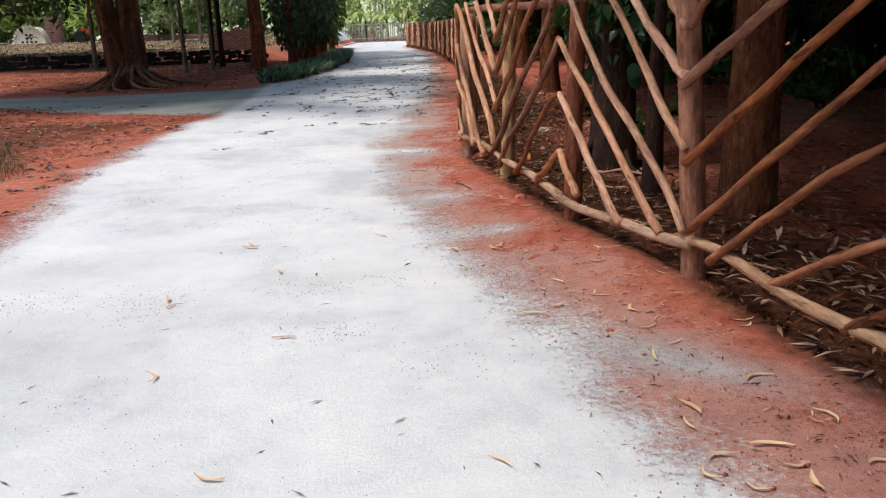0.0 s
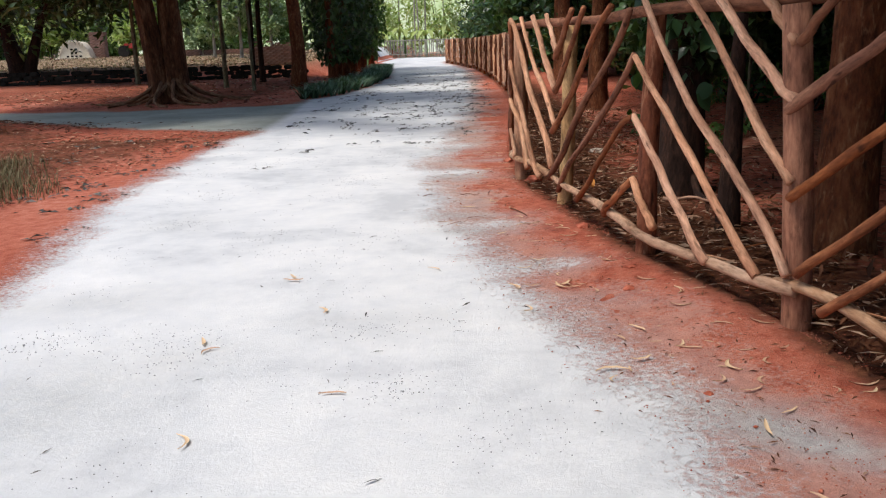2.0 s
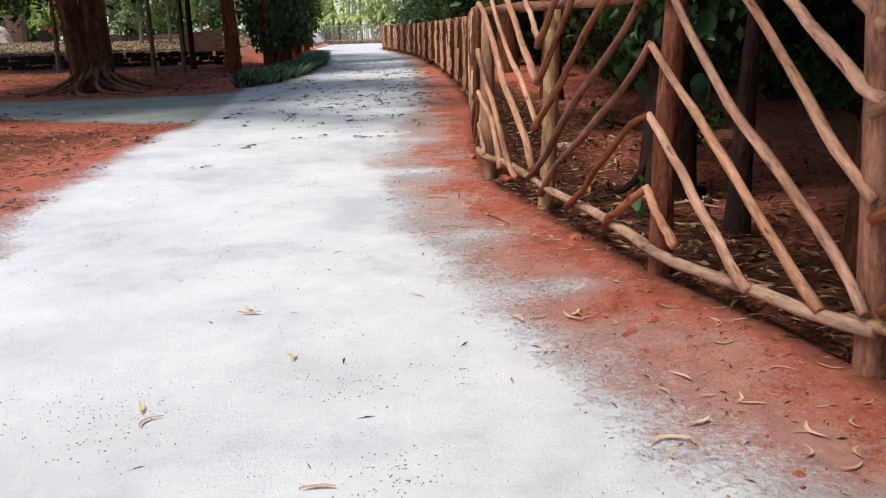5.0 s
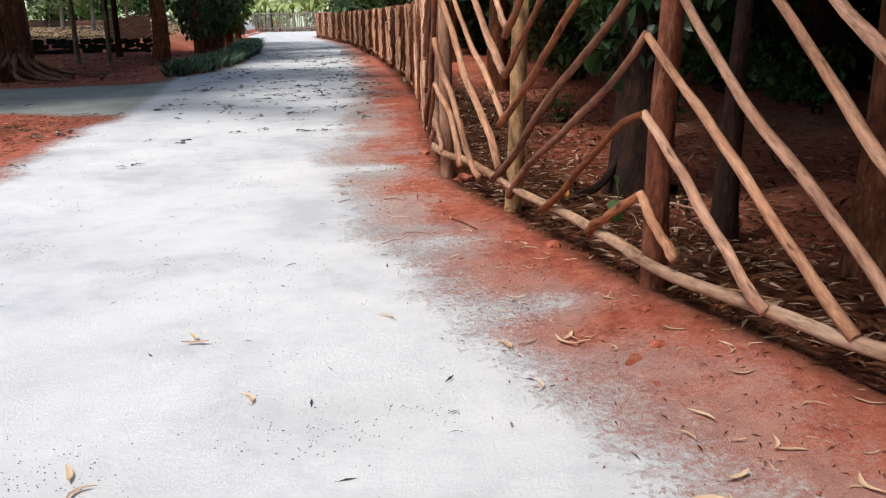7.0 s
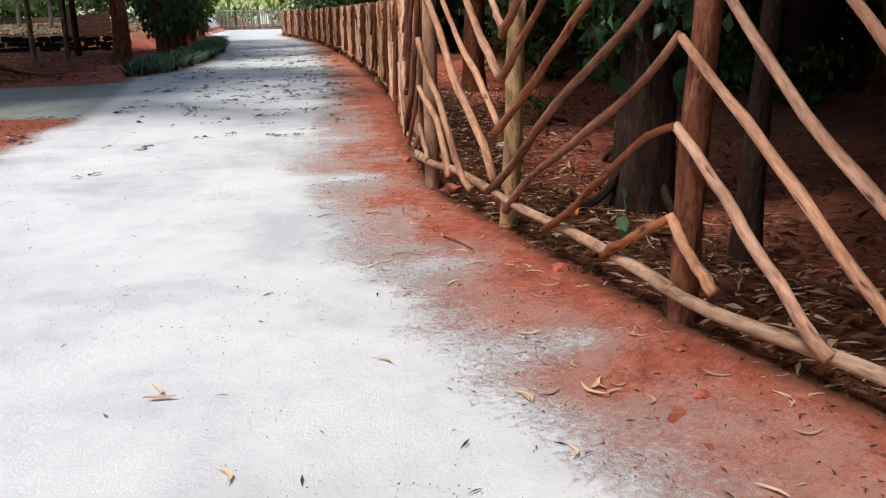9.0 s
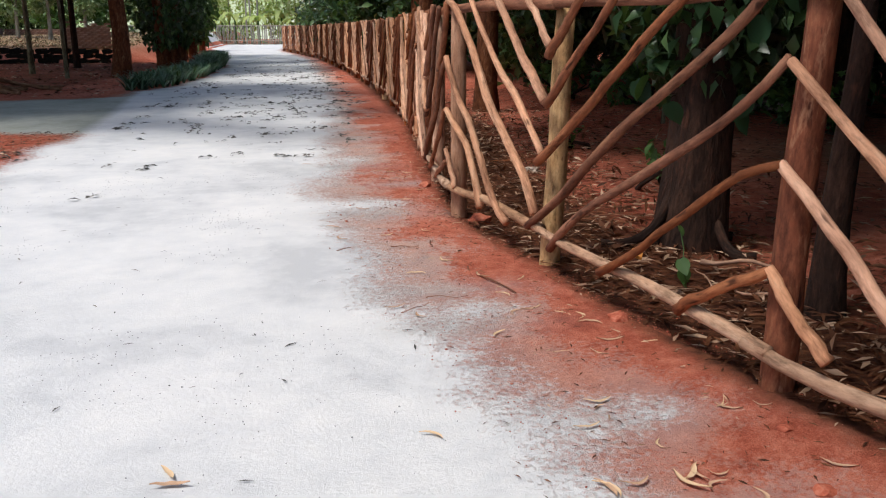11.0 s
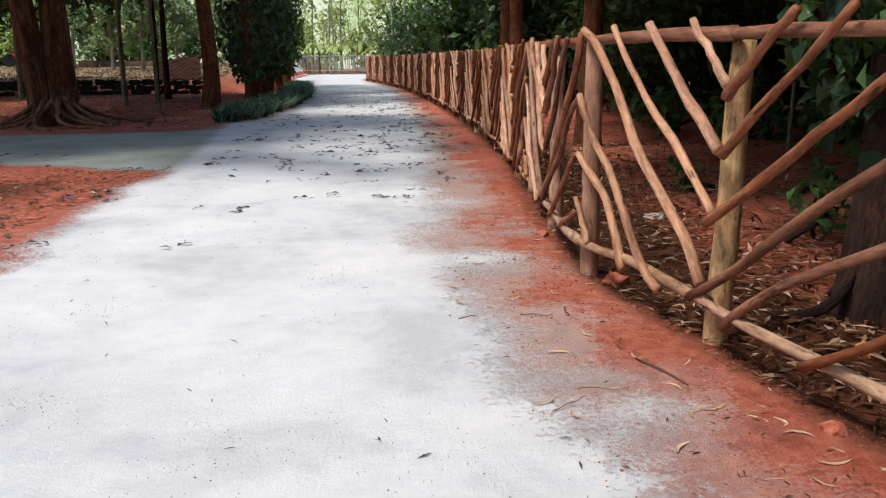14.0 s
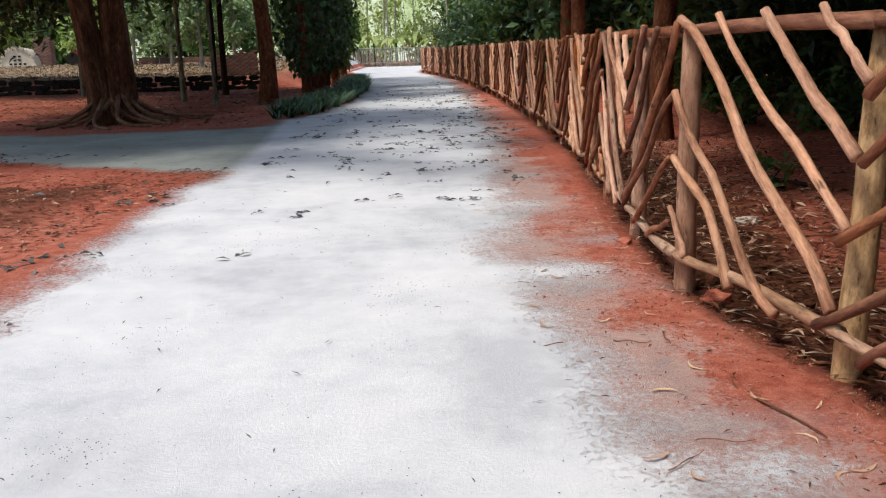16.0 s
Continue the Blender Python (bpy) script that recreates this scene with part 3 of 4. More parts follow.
NEAR_PANELS = 38
for i, (px, py) in enumerate(POSTS):
    r = np.random.default_rng(100 + i)
    lean = r.normal(0, 0.012, 2)
    rad = 0.061 + 0.007 * r.random()
    ztop = 1.50 + 0.08 * r.random()
    pts = bent((px, py, -0.25), (px + lean[0] + LEAN.get(i, 0.0), py + lean[1], ztop), 8, 0.006, 200 + i)
    m = YELLOWWOOD if i in (4, 12) else BROWNWOOD if i == 2 else PEELED if i == 5 else POSTWOOD if i % 2 or i < 5 else PEELED
    v, f = tube(pts, np.linspace(rad * 1.08, rad * 0.92, 8), 10, 0.035, seed=i)
    piece("post", v, f, m, fence, "yellow peeled post" if m is YELLOWWOOD else "", True)
for i in range(len(POSTS) - 1):
    a, b, nrm = fence_frame(i)
    r = np.random.default_rng(300 + i)
    L = np.linalg.norm(b - a)
    # rails
    o = nrm * 0.085
    za, zb = (0.235 + 0.02 * math.sin(k_ * 1.7) + (0.03 if k_ in (2, 3) else 0.0) for k_ in (i, i + 1))
    ext = 0.07 * (b - a) / L
    pa, pb = (*(a + o - ext), za), (*(b + o + ext), zb)
    lower = tube(bent(pa, pb, 9, 0.018, 400 + i), np.linspace(0.032, 0.027, 9) * r.uniform(0.92, 1.1), 8, 0.05, seed=i)
    pa, pb = (*(a + nrm * 0.02 - ext), 1.545 + 0.012 * math.sin(i)), (*(b + nrm * 0.02 + ext), 1.545 + 0.012 * math.sin(i + 1))
    upper = tube(bent(pa, pb, 9, 0.008, 500 + i), np.linspace(0.035, 0.03, 9) * r.uniform(0.9, 1.1), 8, 0.05, seed=i + 50)
    if i < NEAR_PANELS:
        piece("bottom_rail", *lower, WEATHERED, fence, "", True)
        piece("top_rail", *upper, BROWNWOOD, fence, "", True)
    else:
        join_into(far["rails"], lower)
        join_into(far["rails"], upper)
    # sticks; a V post has an even index here
    rows = PANEL.get(i)
    if rows is None:
        rows = [tuple(np.array(q) + r.normal(0, 0.02, 4) - np.array((0, 0.02 if q[1] > 1.5 else 0, 0, 0))) + tuple(r.normal(0, 0.016 * abs(q[1] - q[3]) + 0.006, 3)) for q in TYPICAL]
    v_first = i % 2 == 0          # whether the V stands at the panel's first post
    for k, (s0, z0, s1, z1, *bow) in enumerate(rows):
        flip = not v_first
        s0 = min(s0, 1.03)
        u0, u1 = (1 - s0, 1 - s1) if flip else (s0, s1)
        off = nrm * (0.1 if k % 2 else 0.095)
        p0 = np.array((*(a + (b - a) * u0 + off * (0.9 if z0 > 1.5 else 1)), z0))
        p1 = np.array((*(a + (b - a) * u1 + off * 1.1), z1))
        span = math.dist(p0, p1)
        th = r.uniform(0.0195, 0.026) * (1.15 if k in (1, 3) else 1.0)
        nn = 15
        pts = bent(p0, p1, nn, (0.002 + 0.005 * span) * min(1.0, span / 0.8), 1000 + i * 20 + k)
        if bow:
            # the bend lies in the plane of the panel
            along = np.array((*((a - b) if flip else (b - a)) / L, 0.0))
            e_h, e_z = (s1 - s0) * L / span, (z1 - z0) / span
            side = -e_z * along + np.array((0, 0, e_h))
            u = np.linspace(0, 1, nn)
            knots = np.polyfit((0, 0.25, 0.5, 0.75, 1), (0, *bow, 0), 4)
            pts = pts + np.polyval(knots, u)[:, None] * side
        pts = pts + np.stack([np.convolve(np.pad(r.normal(0, 0.007, nn), 1), (0.25, 0.5, 0.25), "valid") * np.sin(np.linspace(0, math.pi, nn)) ** 0.5 for _ in range(3)], 1)
        vf = tube(pts, np.linspace(th * 0.86, th * 1.1, nn) * (1 + 0.05 * np.sin(np.linspace(0, 9, nn) + k)), 8, 0.06, seed=i * 31 + k)
        mat = LIGHT_PANELS.get(i, PEELED if not flip else BROWNWOOD)
        if i < NEAR_PANELS:
            piece("stick", *vf, mat, fence, "pale peeled branch" if mat is PEELED else "brown branch", True)
        else:
            join_into(far["sticks" if mat is PEELED else "dark"], vf)
for key, m in (("sticks", PEELED), ("dark", BROWNWOOD), ("rails", PEELED)):
    if far[key][0]:
        tagged(piece("far_branchwork" if key != "rails" else "far_railing", *far[key], m, fence, "weathered branches of the far run of fence", True), kind="stuff")

# fence across the end of the road
end_fence = holder("end_fence", -6, 85, 0, "sunlit stick fence across the end of the road", "fence")
for i in range(180):
    x = -16 + i * 0.112
    r = np.random.default_rng(5000 + i)
    piece("branch", *tube(bent((x, 85, 0.0), (x + r.normal(0, 0.15), 85 + r.normal(0, 0.03), 1.75 + r.normal(0, 0.05)), 4, 0.02, i), [0.035] * 4, 5, 0.05, seed=i), PALEBARK, end_fence, "", True)
for z in (0.35, 1.7):
    piece("rail", *tube(bent((-16.2, 84.93, z), (4.2, 84.93, z), 30, 0.03, int(z * 10)), [0.045] * 30, 6, 0.05), PALEBARK, end_fence, "", True)


# ---- trees ----
def tree(name, x, y, r, h, material, label, lean=(0, 0), crown=None, roots=0, seed=0, category="tree", limbs=4, group="", leaf=None):
    z = float(height(x, y))
    t = holder(name, x, y, z, label, category, group)
    n = max(8, int(h * 3))
    top = (x + lean[0], y + lean[1], z + h)
    pts = bent((x, y, z - 0.3), top, n, r * 0.25, seed)
    tt = np.linspace(0, 1, n)
    rad = r * (1 - 0.55 * tt) * (1 + 0.5 * np.exp(-tt * h / (r * 2.2)))
    piece("trunk", *tube(pts, rad, 28 if roots else 14 if r > 0.15 else 8, 0.025, seed=seed, flutes=0.085 if roots > 6 else 0.03 if r > 0.15 else 0.0), material, t, "", True)
    q = np.random.default_rng(seed + 9)
    for k in range(roots):
        a = 2 * math.pi * (k + 0.4 * q.random()) / roots
        far_r = r * (q.uniform(3.4, 6.6) if roots > 6 else q.uniform(1.9, 2.9))
        p = []
        for u in np.linspace(0, 1, 9):
            w = r * 0.55 + (far_r - r * 0.55) * u
            aa = a + 0.35 * math.sin(u * 3 + k) * u
            rx_, ry_ = x + math.cos(aa) * w, y + math.sin(aa) * w
            p.append((rx_, ry_, float(height(rx_, ry_)) + r * 1.9 * (1 - u) ** 2.6 + 0.03))
        piece("root", *tube(p, np.linspace(r * 0.17, 0.03, 9), 7, 0.08, seed=seed + k), ROOTBARK if roots > 6 else material, t, "", True)
    for k in range(limbs if crown else 0):
        a = q.uniform(0, 6.28)
        u = q.uniform(0.55, 0.9)
        s = pts[int(u * (n - 1))]
        e = (crown[0] + math.cos(a) * crown[3] * 0.6, crown[1] + math.sin(a) * crown[4] * 0.6, crown[2] + q.uniform(-0.2, 0.6) * crown[5])
        piece("limb", *tube(bent(s, e, 6, 0.12, seed + 40 + k), np.linspace(r * 0.42, r * 0.1, 6), 7, 0.05, seed=k), material, t, "", True)
    if crown:
        cx, cy, cz, a, b, c, count, size, m = crown
        leaf_part("crown", *leaves(clumpy((cx, cy, cz), (a, b, c), count, max(14, count // 60), seed + 3), size, seed=seed + 4), m, t, leaf or "")
    return t


def bush(x, y, a, b, c, count, size, material, label, seed, stems=5, zc=None, category="shrub", group="", name="shrub"):
    z = float(height(x, y))
    t = holder(name, x, y, z, label, category, group)
    q = np.random.default_rng(seed)
    for k in range(stems):
        e = (x + q.normal(0, a * 0.4), y + q.normal(0, b * 0.4), z + c * q.uniform(0.9, 1.6))
        piece("stem", *tube(bent((x + q.normal(0, 0.12), y + q.normal(0, 0.12), z - 0.1), e, 6, 0.06, seed + k), np.linspace(0.035, 0.012, 6), 5, 0.05, seed=k), BARK, t, "", True)
    leaf_part("foliage", *leaves(clumpy((x, y, z + (zc or c)), (a, b, c), count, max(12, count // 45), seed + 1, 0.3), size, seed=seed + 2), material, t)
    return t


GREEN_CANOPY = "leafy tree with a dark trunk behind the fence"
# crowns lie above view, set low and dense to hold sun off the soil
tree("shade_tree", 2.64, 4.5, 0.175, 7, REDBARK, "stout dark-barked tree close behind the stick fence", (0.3, 0.2), (2.95, 3.4, 4.2, 2.3, 5.2, 0.8, 6500, 0.2, LEAF_DARK), 0, 11)
tree("tree_stump", 2.24, 5.45, 0.095, 1.52, BARK, "weathered snag with a broken top among leaf litter", (0.05, 0.02), None, 0, 12, "stump")
vt = tree("shade_tree", 2.24, 7.0, 0.2, 7, BARK, "dark tree wrapped in broad-leaved creeper", (-0.4, -0.1), (2.9, 10.6, 4.4, 2.3, 4.0, 0.8, 5600, 0.2, LEAF_DARK), 4, 13)
tree("shade_tree", 8.1, 14.2, 0.34, 8, BARK, GREEN_CANOPY, (0.2, 0.4), (8.4, 14, 6.0, 4, 4.5, 2.0, 4600, 0.22, LEAF_DARK), 5, 14)
tree("shade_tree", 6.9, 16.0, 0.2, 8, REDBARK, GREEN_CANOPY, (-0.2, 0.3), (6.4, 18, 6.0, 3.8, 4.5, 2.0, 4600, 0.22, LEAF_DARK), 0, 15)
tree("sapling", 5.0, 13.6, 0.035, 2.6, YOUNGBARK, "slender pale sapling among litter behind the fence", (0.12, 0.1), (5.1, 13.7, 2.8, 0.7, 0.7, 0.5, 160, 0.09, LEAF_MID), 0, 16, limbs=2)
tree("shade_tree", 3.0, 16.4, 0.19, 8, REDBARK, GREEN_CANOPY, (0.2, 0.2), (4.0, 16.6, 4.9, 2.2, 4.2, 1.0, 5600, 0.2, LEAF_DARK), 0, 17)
tree("shade_tree", 3.85, 29.6, 0.26, 9, REDBARK, GREEN_CANOPY, (0, 0.2), (5, 30, 7, 3.4, 4, 2.2, 3000, 0.24, LEAF_DARK), 0, 18)
tree("shade_tree", 3.55, 26.2, 0.22, 9, REDBARK, GREEN_CANOPY, (-0.1, 0.2), (5, 25, 7, 3.4, 4, 2.2, 3000, 0.24, LEAF_DARK), 0, 19)
tree("shade_tree", 4.4, 35, 0.24, 9, BARK, GREEN_CANOPY, (-0.1, 0.2), (5, 37, 7, 3.4, 5, 2.2, 3000, 0.24, LEAF_DARK), 0, 20)
tree("shade_tree", 3.9, 47, 0.22, 10, PALEBARK, GREEN_CANOPY, (-0.1, 0.2), (5, 47, 7, 3.4, 5, 2.2, 3000, 0.24, LEAF_DARK), 0, 21)
# unseen tree, added so that its crown darkens the woods behind the fence
tree("shade_tree", 6.0, 4.0, 0.24, 8, BARK, GREEN_CANOPY, (0.2, 0.1), (7.0, 3.4, 5.2, 3.4, 5, 1.4, 9000, 0.22, LEAF_DARK), 0, 22)
tree("shade_tree", 8.7, 13.1, 0.16, 8, REDBARK, GREEN_CANOPY, (0.2, 0.1), (7.4, 10.5, 5.2, 3.4, 5, 1.4, 9000, 0.22, LEAF_DARK), 0, 23)

# broad leaves of the creeper
q = np.random.default_rng(77)
cre = []
for k in range(26):
    a = q.uniform(2.6, 5.6)
    w = 0.3 + 0.22 * q.random()
    cre.append((2.3 + math.cos(a) * w, 7.02 + math.sin(a) * w, 2.3 - 1.5 * q.random() ** 1.4))
n = 2600
a, zz = q.uniform(0, 6.28, n), 0.85 + 2.2 * q.random(n) ** 0.8
w = (0.2 + 0.36 * smooth01((zz - 0.85) / 0.6)) * q.uniform(0.45, 1.1, n)
leaf_part("creeper_mass", *leaves(np.stack([2.32 + np.cos(a) * w, 7.08 + np.sin(a) * w, zz], 1), 0.085, 1.7, 0.7, 78), LEAF_DARK, vt, "dense dark creeper round the trunk")
leaf_part("creeper", *hearts(cre, 0.085, 5), LEAF_BIG, vt, "broad dark green creeper leaves")

# undergrowth behind the fence
spots = [(9.5, 7.5), (11.5, 12), (8.8, 19.5), (12, 18), (6.4, 23), (9.6, 25.5), (5.2, 31), (7.6, 33), (4.6, 39), (6.8, 42), (3.8, 44.5), (4.2, 51), (3.4, 57), (2.4, 63), (5.6, 60), (13, 5), (11, 1.5), (9.2, 3.6), (8.6, 5.8), (7.8, 1.2), (10.4, 9.8), (9.8, 16), (7.2, 27.5), (14, 25), (3.2, 67), (9, 47), (10.5, 21), (8.0, 21.8), (11, 28), (13, 22.5), (9.4, 30), (14.5, 15), (15, 9), (12.5, 31), (6.0, 36)]
for k, (x, y) in enumerate(spots):
    bush(x, y, 2.2, 2.4, 2.0, 2600, 0.15 if y < 30 else 0.2, LEAF_DARK, "dense dark green undergrowth in deep shade", 600 + k, 6, 2.1, group="undergrowth behind the fence")
for k, (x, y) in enumerate([(6.6, 14.6), (5.9, 16.4), (7.6, 16.2), (6.9, 12.6), (5.0, 18.0), (8.8, 15.4)]):
    bush(x, y, 0.8, 0.8, 0.36, 420, 0.09, LEAF_MID, "low green shrub growing under the trees", 660 + k, 4, 0.4, group="low shrubs")
for k, (x, y) in enumerate([(3.4, 9.8), (4.2, 11.2), (3.0, 8.9), (6.0, 11.0), (2.9, 11.6), (7.3, 9.6)]):
    bush(x, y, 0.22, 0.22, 0.16, 40, 0.07, LEAF_MID, "small green seedling growing through leaf litter", 700 + k, 2, 0.2, "seedling", "seedlings", "seedling")

# left side of the road
# this crown hangs out of view, away from its stem, to shade the road
tree("fig_tree", -7.86, 23.0, 0.3, 8, FIGBARK, "leaning stem of a fluted fig fused with its neighbour", (-0.8, 0.2), (-4.5, 17.6, 7.0, 3.4, 6.0, 1.0, 1900, 0.26, LEAF_DARK), 7, 36)
tree("fig_tree", -7.66, 23.2, 0.36, 8, FIGBARK, "massive fluted tree with buttress roots spreading over red soil", (0.25, 0.4), (-9.9, 20.5, 6.6, 4.6, 6.5, 1.4, 9000, 0.26, LEAF_DARK), 14, 31)
tree("shade_tree", -5.35, 29.3, 0.27, 9, REDBARK, "straight red-barked tree beside the lily border", (-0.3, 0.3), (-9.6, 31, 7.0, 4.6, 7.0, 1.5, 9000, 0.26, LEAF_DARK), 0, 32)
for k, (x, y, r, h) in enumerate([(-8.6, 32.0, 0.1, 6), (-6.74, 28.7, 0.065, 5), (-14.3, 38.2, 0.12, 6), (-8.1, 36.0, 0.13, 7), (-8.75, 37.0, 0.1, 7)]):
    tree("sapling", x, y, r, h, YOUNGBARK if k < 3 else BARK, "slim straight young tree on red soil", (0.05 * (-1) ** k, 0.1), (x, y, h + 0.4, 1.5, 1.5, 1.0, 700, 0.18, LEAF_DARK), 0, 40 + k, group="young trees")
tree("shade_tree", -22.1, 43.2, 0.4, 4.5, BARK, "dark forked tree with a low spreading crown", (-1.3, 0.4), (-20.5, 41, 5.0, 7.0, 4.0, 1.7, 7500, 0.2, LEAF_DARK), 5, 33, limbs=7)
# crown set well away from its trunk to shade the terrace edge
tree("shade_tree", -21.8, 43.1, 0.28, 4.5, BARK, "dark limb of a forked tree under a low crown", (1.9, 0.3), (-14.0, 38, 5.4, 6.0, 3.8, 1.5, 6500, 0.2, LEAF_DARK), 0, 34, limbs=4)
for k, (x, y) in enumerate([(-15.2, 54), (-13.0, 52), (-18.3, 57), (-12.0, 56)]):
    tree("orchard_tree", x, y, 0.12, 3.2, PALEBARK, "young pale-leaved tree with a whitewashed trunk in sun", (0.1, 0), (x, y, 3.6, 1.0, 1.0, 1.7, 1500, 0.16, LEAF_PALE), 0, 50 + k, group="orchard trees")
for k in range(8):
    y = 31.5 + k * 2.6
    x = -4.45 - 0.1 * k + 0.3 * math.sin(k * 2.1)
    # crowns above view on every second tree thin the sun on the road
    t = tree("vine_tree", x, y, 0.16, 7, REDBARK, "tree trunk hidden under dark climbing vine", (0.1, 0.1), (x + 0.4, y, 7.4, 3.2, 3.4, 1.1, 800, 0.24, LEAF_DARK) if k % 2 == 0 else None, 0, 60 + k, group="vine-clad trees")
    r = np.random.default_rng(800 + k)
    n = 1500
    a, zz = r.uniform(0, 6.28, n), r.uniform(0.75, 6.0, n)
    w = (0.35 + 0.5 * smooth01((zz - 0.6) / 1.6)) * r.uniform(0.6, 1.15, n)
    # the farther vines take the lighter green leaf to stand for sunlit ones
    leaf_part("vine", *leaves(np.stack([x + np.cos(a) * w, y + np.sin(a) * w, zz], 1), 0.14, 1.6, 0.8, 900 + k), LEAF_DARK if k < 5 else LEAF_MID, t, "dark glossy climbing vine")

# lily border at the road's edge
r = np.random.default_rng(42)
lv, lf, n0 = [], [], 0
bed = holder("lily_border", -3.3, 30, 0, "border of strap-leaved lilies along the road", "plants", kind="stuff")
for k in range(380):
    u = r.random()
    y = 22.8 + u * 25
    edge = float(left_edge(y))
    x = edge - 0.12 - r.uniform(0, 1.0) * min(1.0, 0.25 + (y - 22.5) / 3)
    z = float(height(x, y))
    for j in range(11):
        a = r.uniform(0, 6.28)
        ln, w = r.uniform(0.45, 0.8), 0.026
        d = np.array([math.cos(a), math.sin(a), 0])
        s = np.array([-math.sin(a), math.cos(a), 0]) * w
        p = np.array([x, y, z])
        for m_ in range(4):
            u2 = m_ / 3
            c = p + d * ln * u2 * 0.75 + np.array([0, 0, ln * (1.25 * u2 - 0.75 * u2 * u2)])
            ww = s * (1 - u2 * 0.85)
            lv += [c - ww, c + ww]
        lf += [(n0 + 2 * m_, n0 + 2 * m_ + 1, n0 + 2 * m_ + 3, n0 + 2 * m_ + 2) for m_ in range(3)]
        n0 += 8
leaf_part("strap_leaves", lv, lf, LEAF_BLUE, bed)

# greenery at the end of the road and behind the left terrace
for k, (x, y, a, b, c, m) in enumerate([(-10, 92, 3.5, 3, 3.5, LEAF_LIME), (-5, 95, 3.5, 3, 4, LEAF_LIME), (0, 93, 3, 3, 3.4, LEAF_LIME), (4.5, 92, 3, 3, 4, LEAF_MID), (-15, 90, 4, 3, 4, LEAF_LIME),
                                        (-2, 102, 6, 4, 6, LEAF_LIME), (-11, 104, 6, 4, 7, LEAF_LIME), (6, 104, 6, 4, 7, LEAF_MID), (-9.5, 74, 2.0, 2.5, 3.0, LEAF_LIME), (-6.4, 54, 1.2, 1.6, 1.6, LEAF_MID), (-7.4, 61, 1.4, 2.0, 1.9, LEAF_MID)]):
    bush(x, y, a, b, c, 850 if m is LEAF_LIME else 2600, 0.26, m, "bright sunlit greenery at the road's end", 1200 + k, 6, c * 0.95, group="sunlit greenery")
for k in range(11):
    x = -42 + k * 2.9
    y = 72 + 3 * math.sin(k * 1.9)
    # leaf colours alternate to stand for sunlit spots and dark gaps
    bush(x, y, 2.6, 2.2, 2.9, 2200, 0.24, LEAF_PALE if k % 3 == 1 else LEAF_LIME if k in (3, 6) else LEAF_MID if k % 2 else LEAF_DARK, "thick greenery behind the sunny yard", 1300 + k, 5, 2.6, group="greenery behind the yard")
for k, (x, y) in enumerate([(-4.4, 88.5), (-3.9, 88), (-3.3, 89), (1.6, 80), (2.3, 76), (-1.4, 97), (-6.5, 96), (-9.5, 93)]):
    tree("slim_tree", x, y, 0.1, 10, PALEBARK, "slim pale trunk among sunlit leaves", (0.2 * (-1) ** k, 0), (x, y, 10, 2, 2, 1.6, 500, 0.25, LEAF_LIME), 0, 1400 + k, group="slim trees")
for k in range(26):
    a = 360 * k / 26
    x, y = 130 * math.sin(radians(a)), 60 + 130 * math.cos(radians(a))
    if 340 < a or a < 10:
        continue
    bush(x, y, 18, 18, 8, 1600, 1.5, LEAF_MID, "distant belt of trees", 1500 + k, 0, 7.5, "trees", "distant trees", "distant_trees")

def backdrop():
    """Glowing sheet that stands in for sunlit haze and far greenery beyond the end of the road."""
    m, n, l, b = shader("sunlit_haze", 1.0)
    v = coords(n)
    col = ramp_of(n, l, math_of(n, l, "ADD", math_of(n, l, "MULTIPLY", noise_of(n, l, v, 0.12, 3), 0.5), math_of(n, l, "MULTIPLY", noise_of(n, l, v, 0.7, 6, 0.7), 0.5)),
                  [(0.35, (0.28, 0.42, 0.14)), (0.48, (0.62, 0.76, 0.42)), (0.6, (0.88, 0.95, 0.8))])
    # emission and pale colours stand in for sunlight on the far greenery
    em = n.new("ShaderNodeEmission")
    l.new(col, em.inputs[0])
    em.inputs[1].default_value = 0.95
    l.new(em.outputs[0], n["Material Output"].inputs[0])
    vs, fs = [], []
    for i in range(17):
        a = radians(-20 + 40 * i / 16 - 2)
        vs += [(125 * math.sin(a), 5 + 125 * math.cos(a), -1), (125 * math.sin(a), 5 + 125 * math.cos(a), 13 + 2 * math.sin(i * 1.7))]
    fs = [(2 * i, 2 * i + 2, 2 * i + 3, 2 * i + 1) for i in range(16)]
    tagged(piece("backdrop", vs, fs, m), "glowing backdrop painted as hazy sunlit greenery", "backdrop", kind="structure")


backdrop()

# unseen tree added behind the viewer so that its crown shades the verge
tree("shade_tree", 5.2, -3.5, 0.25, 8, BARK, GREEN_CANOPY, (0, 0), (5.8, -3.5, 6.5, 3, 4, 2, 2600, 0.22, LEAF_DARK), 0, 35)

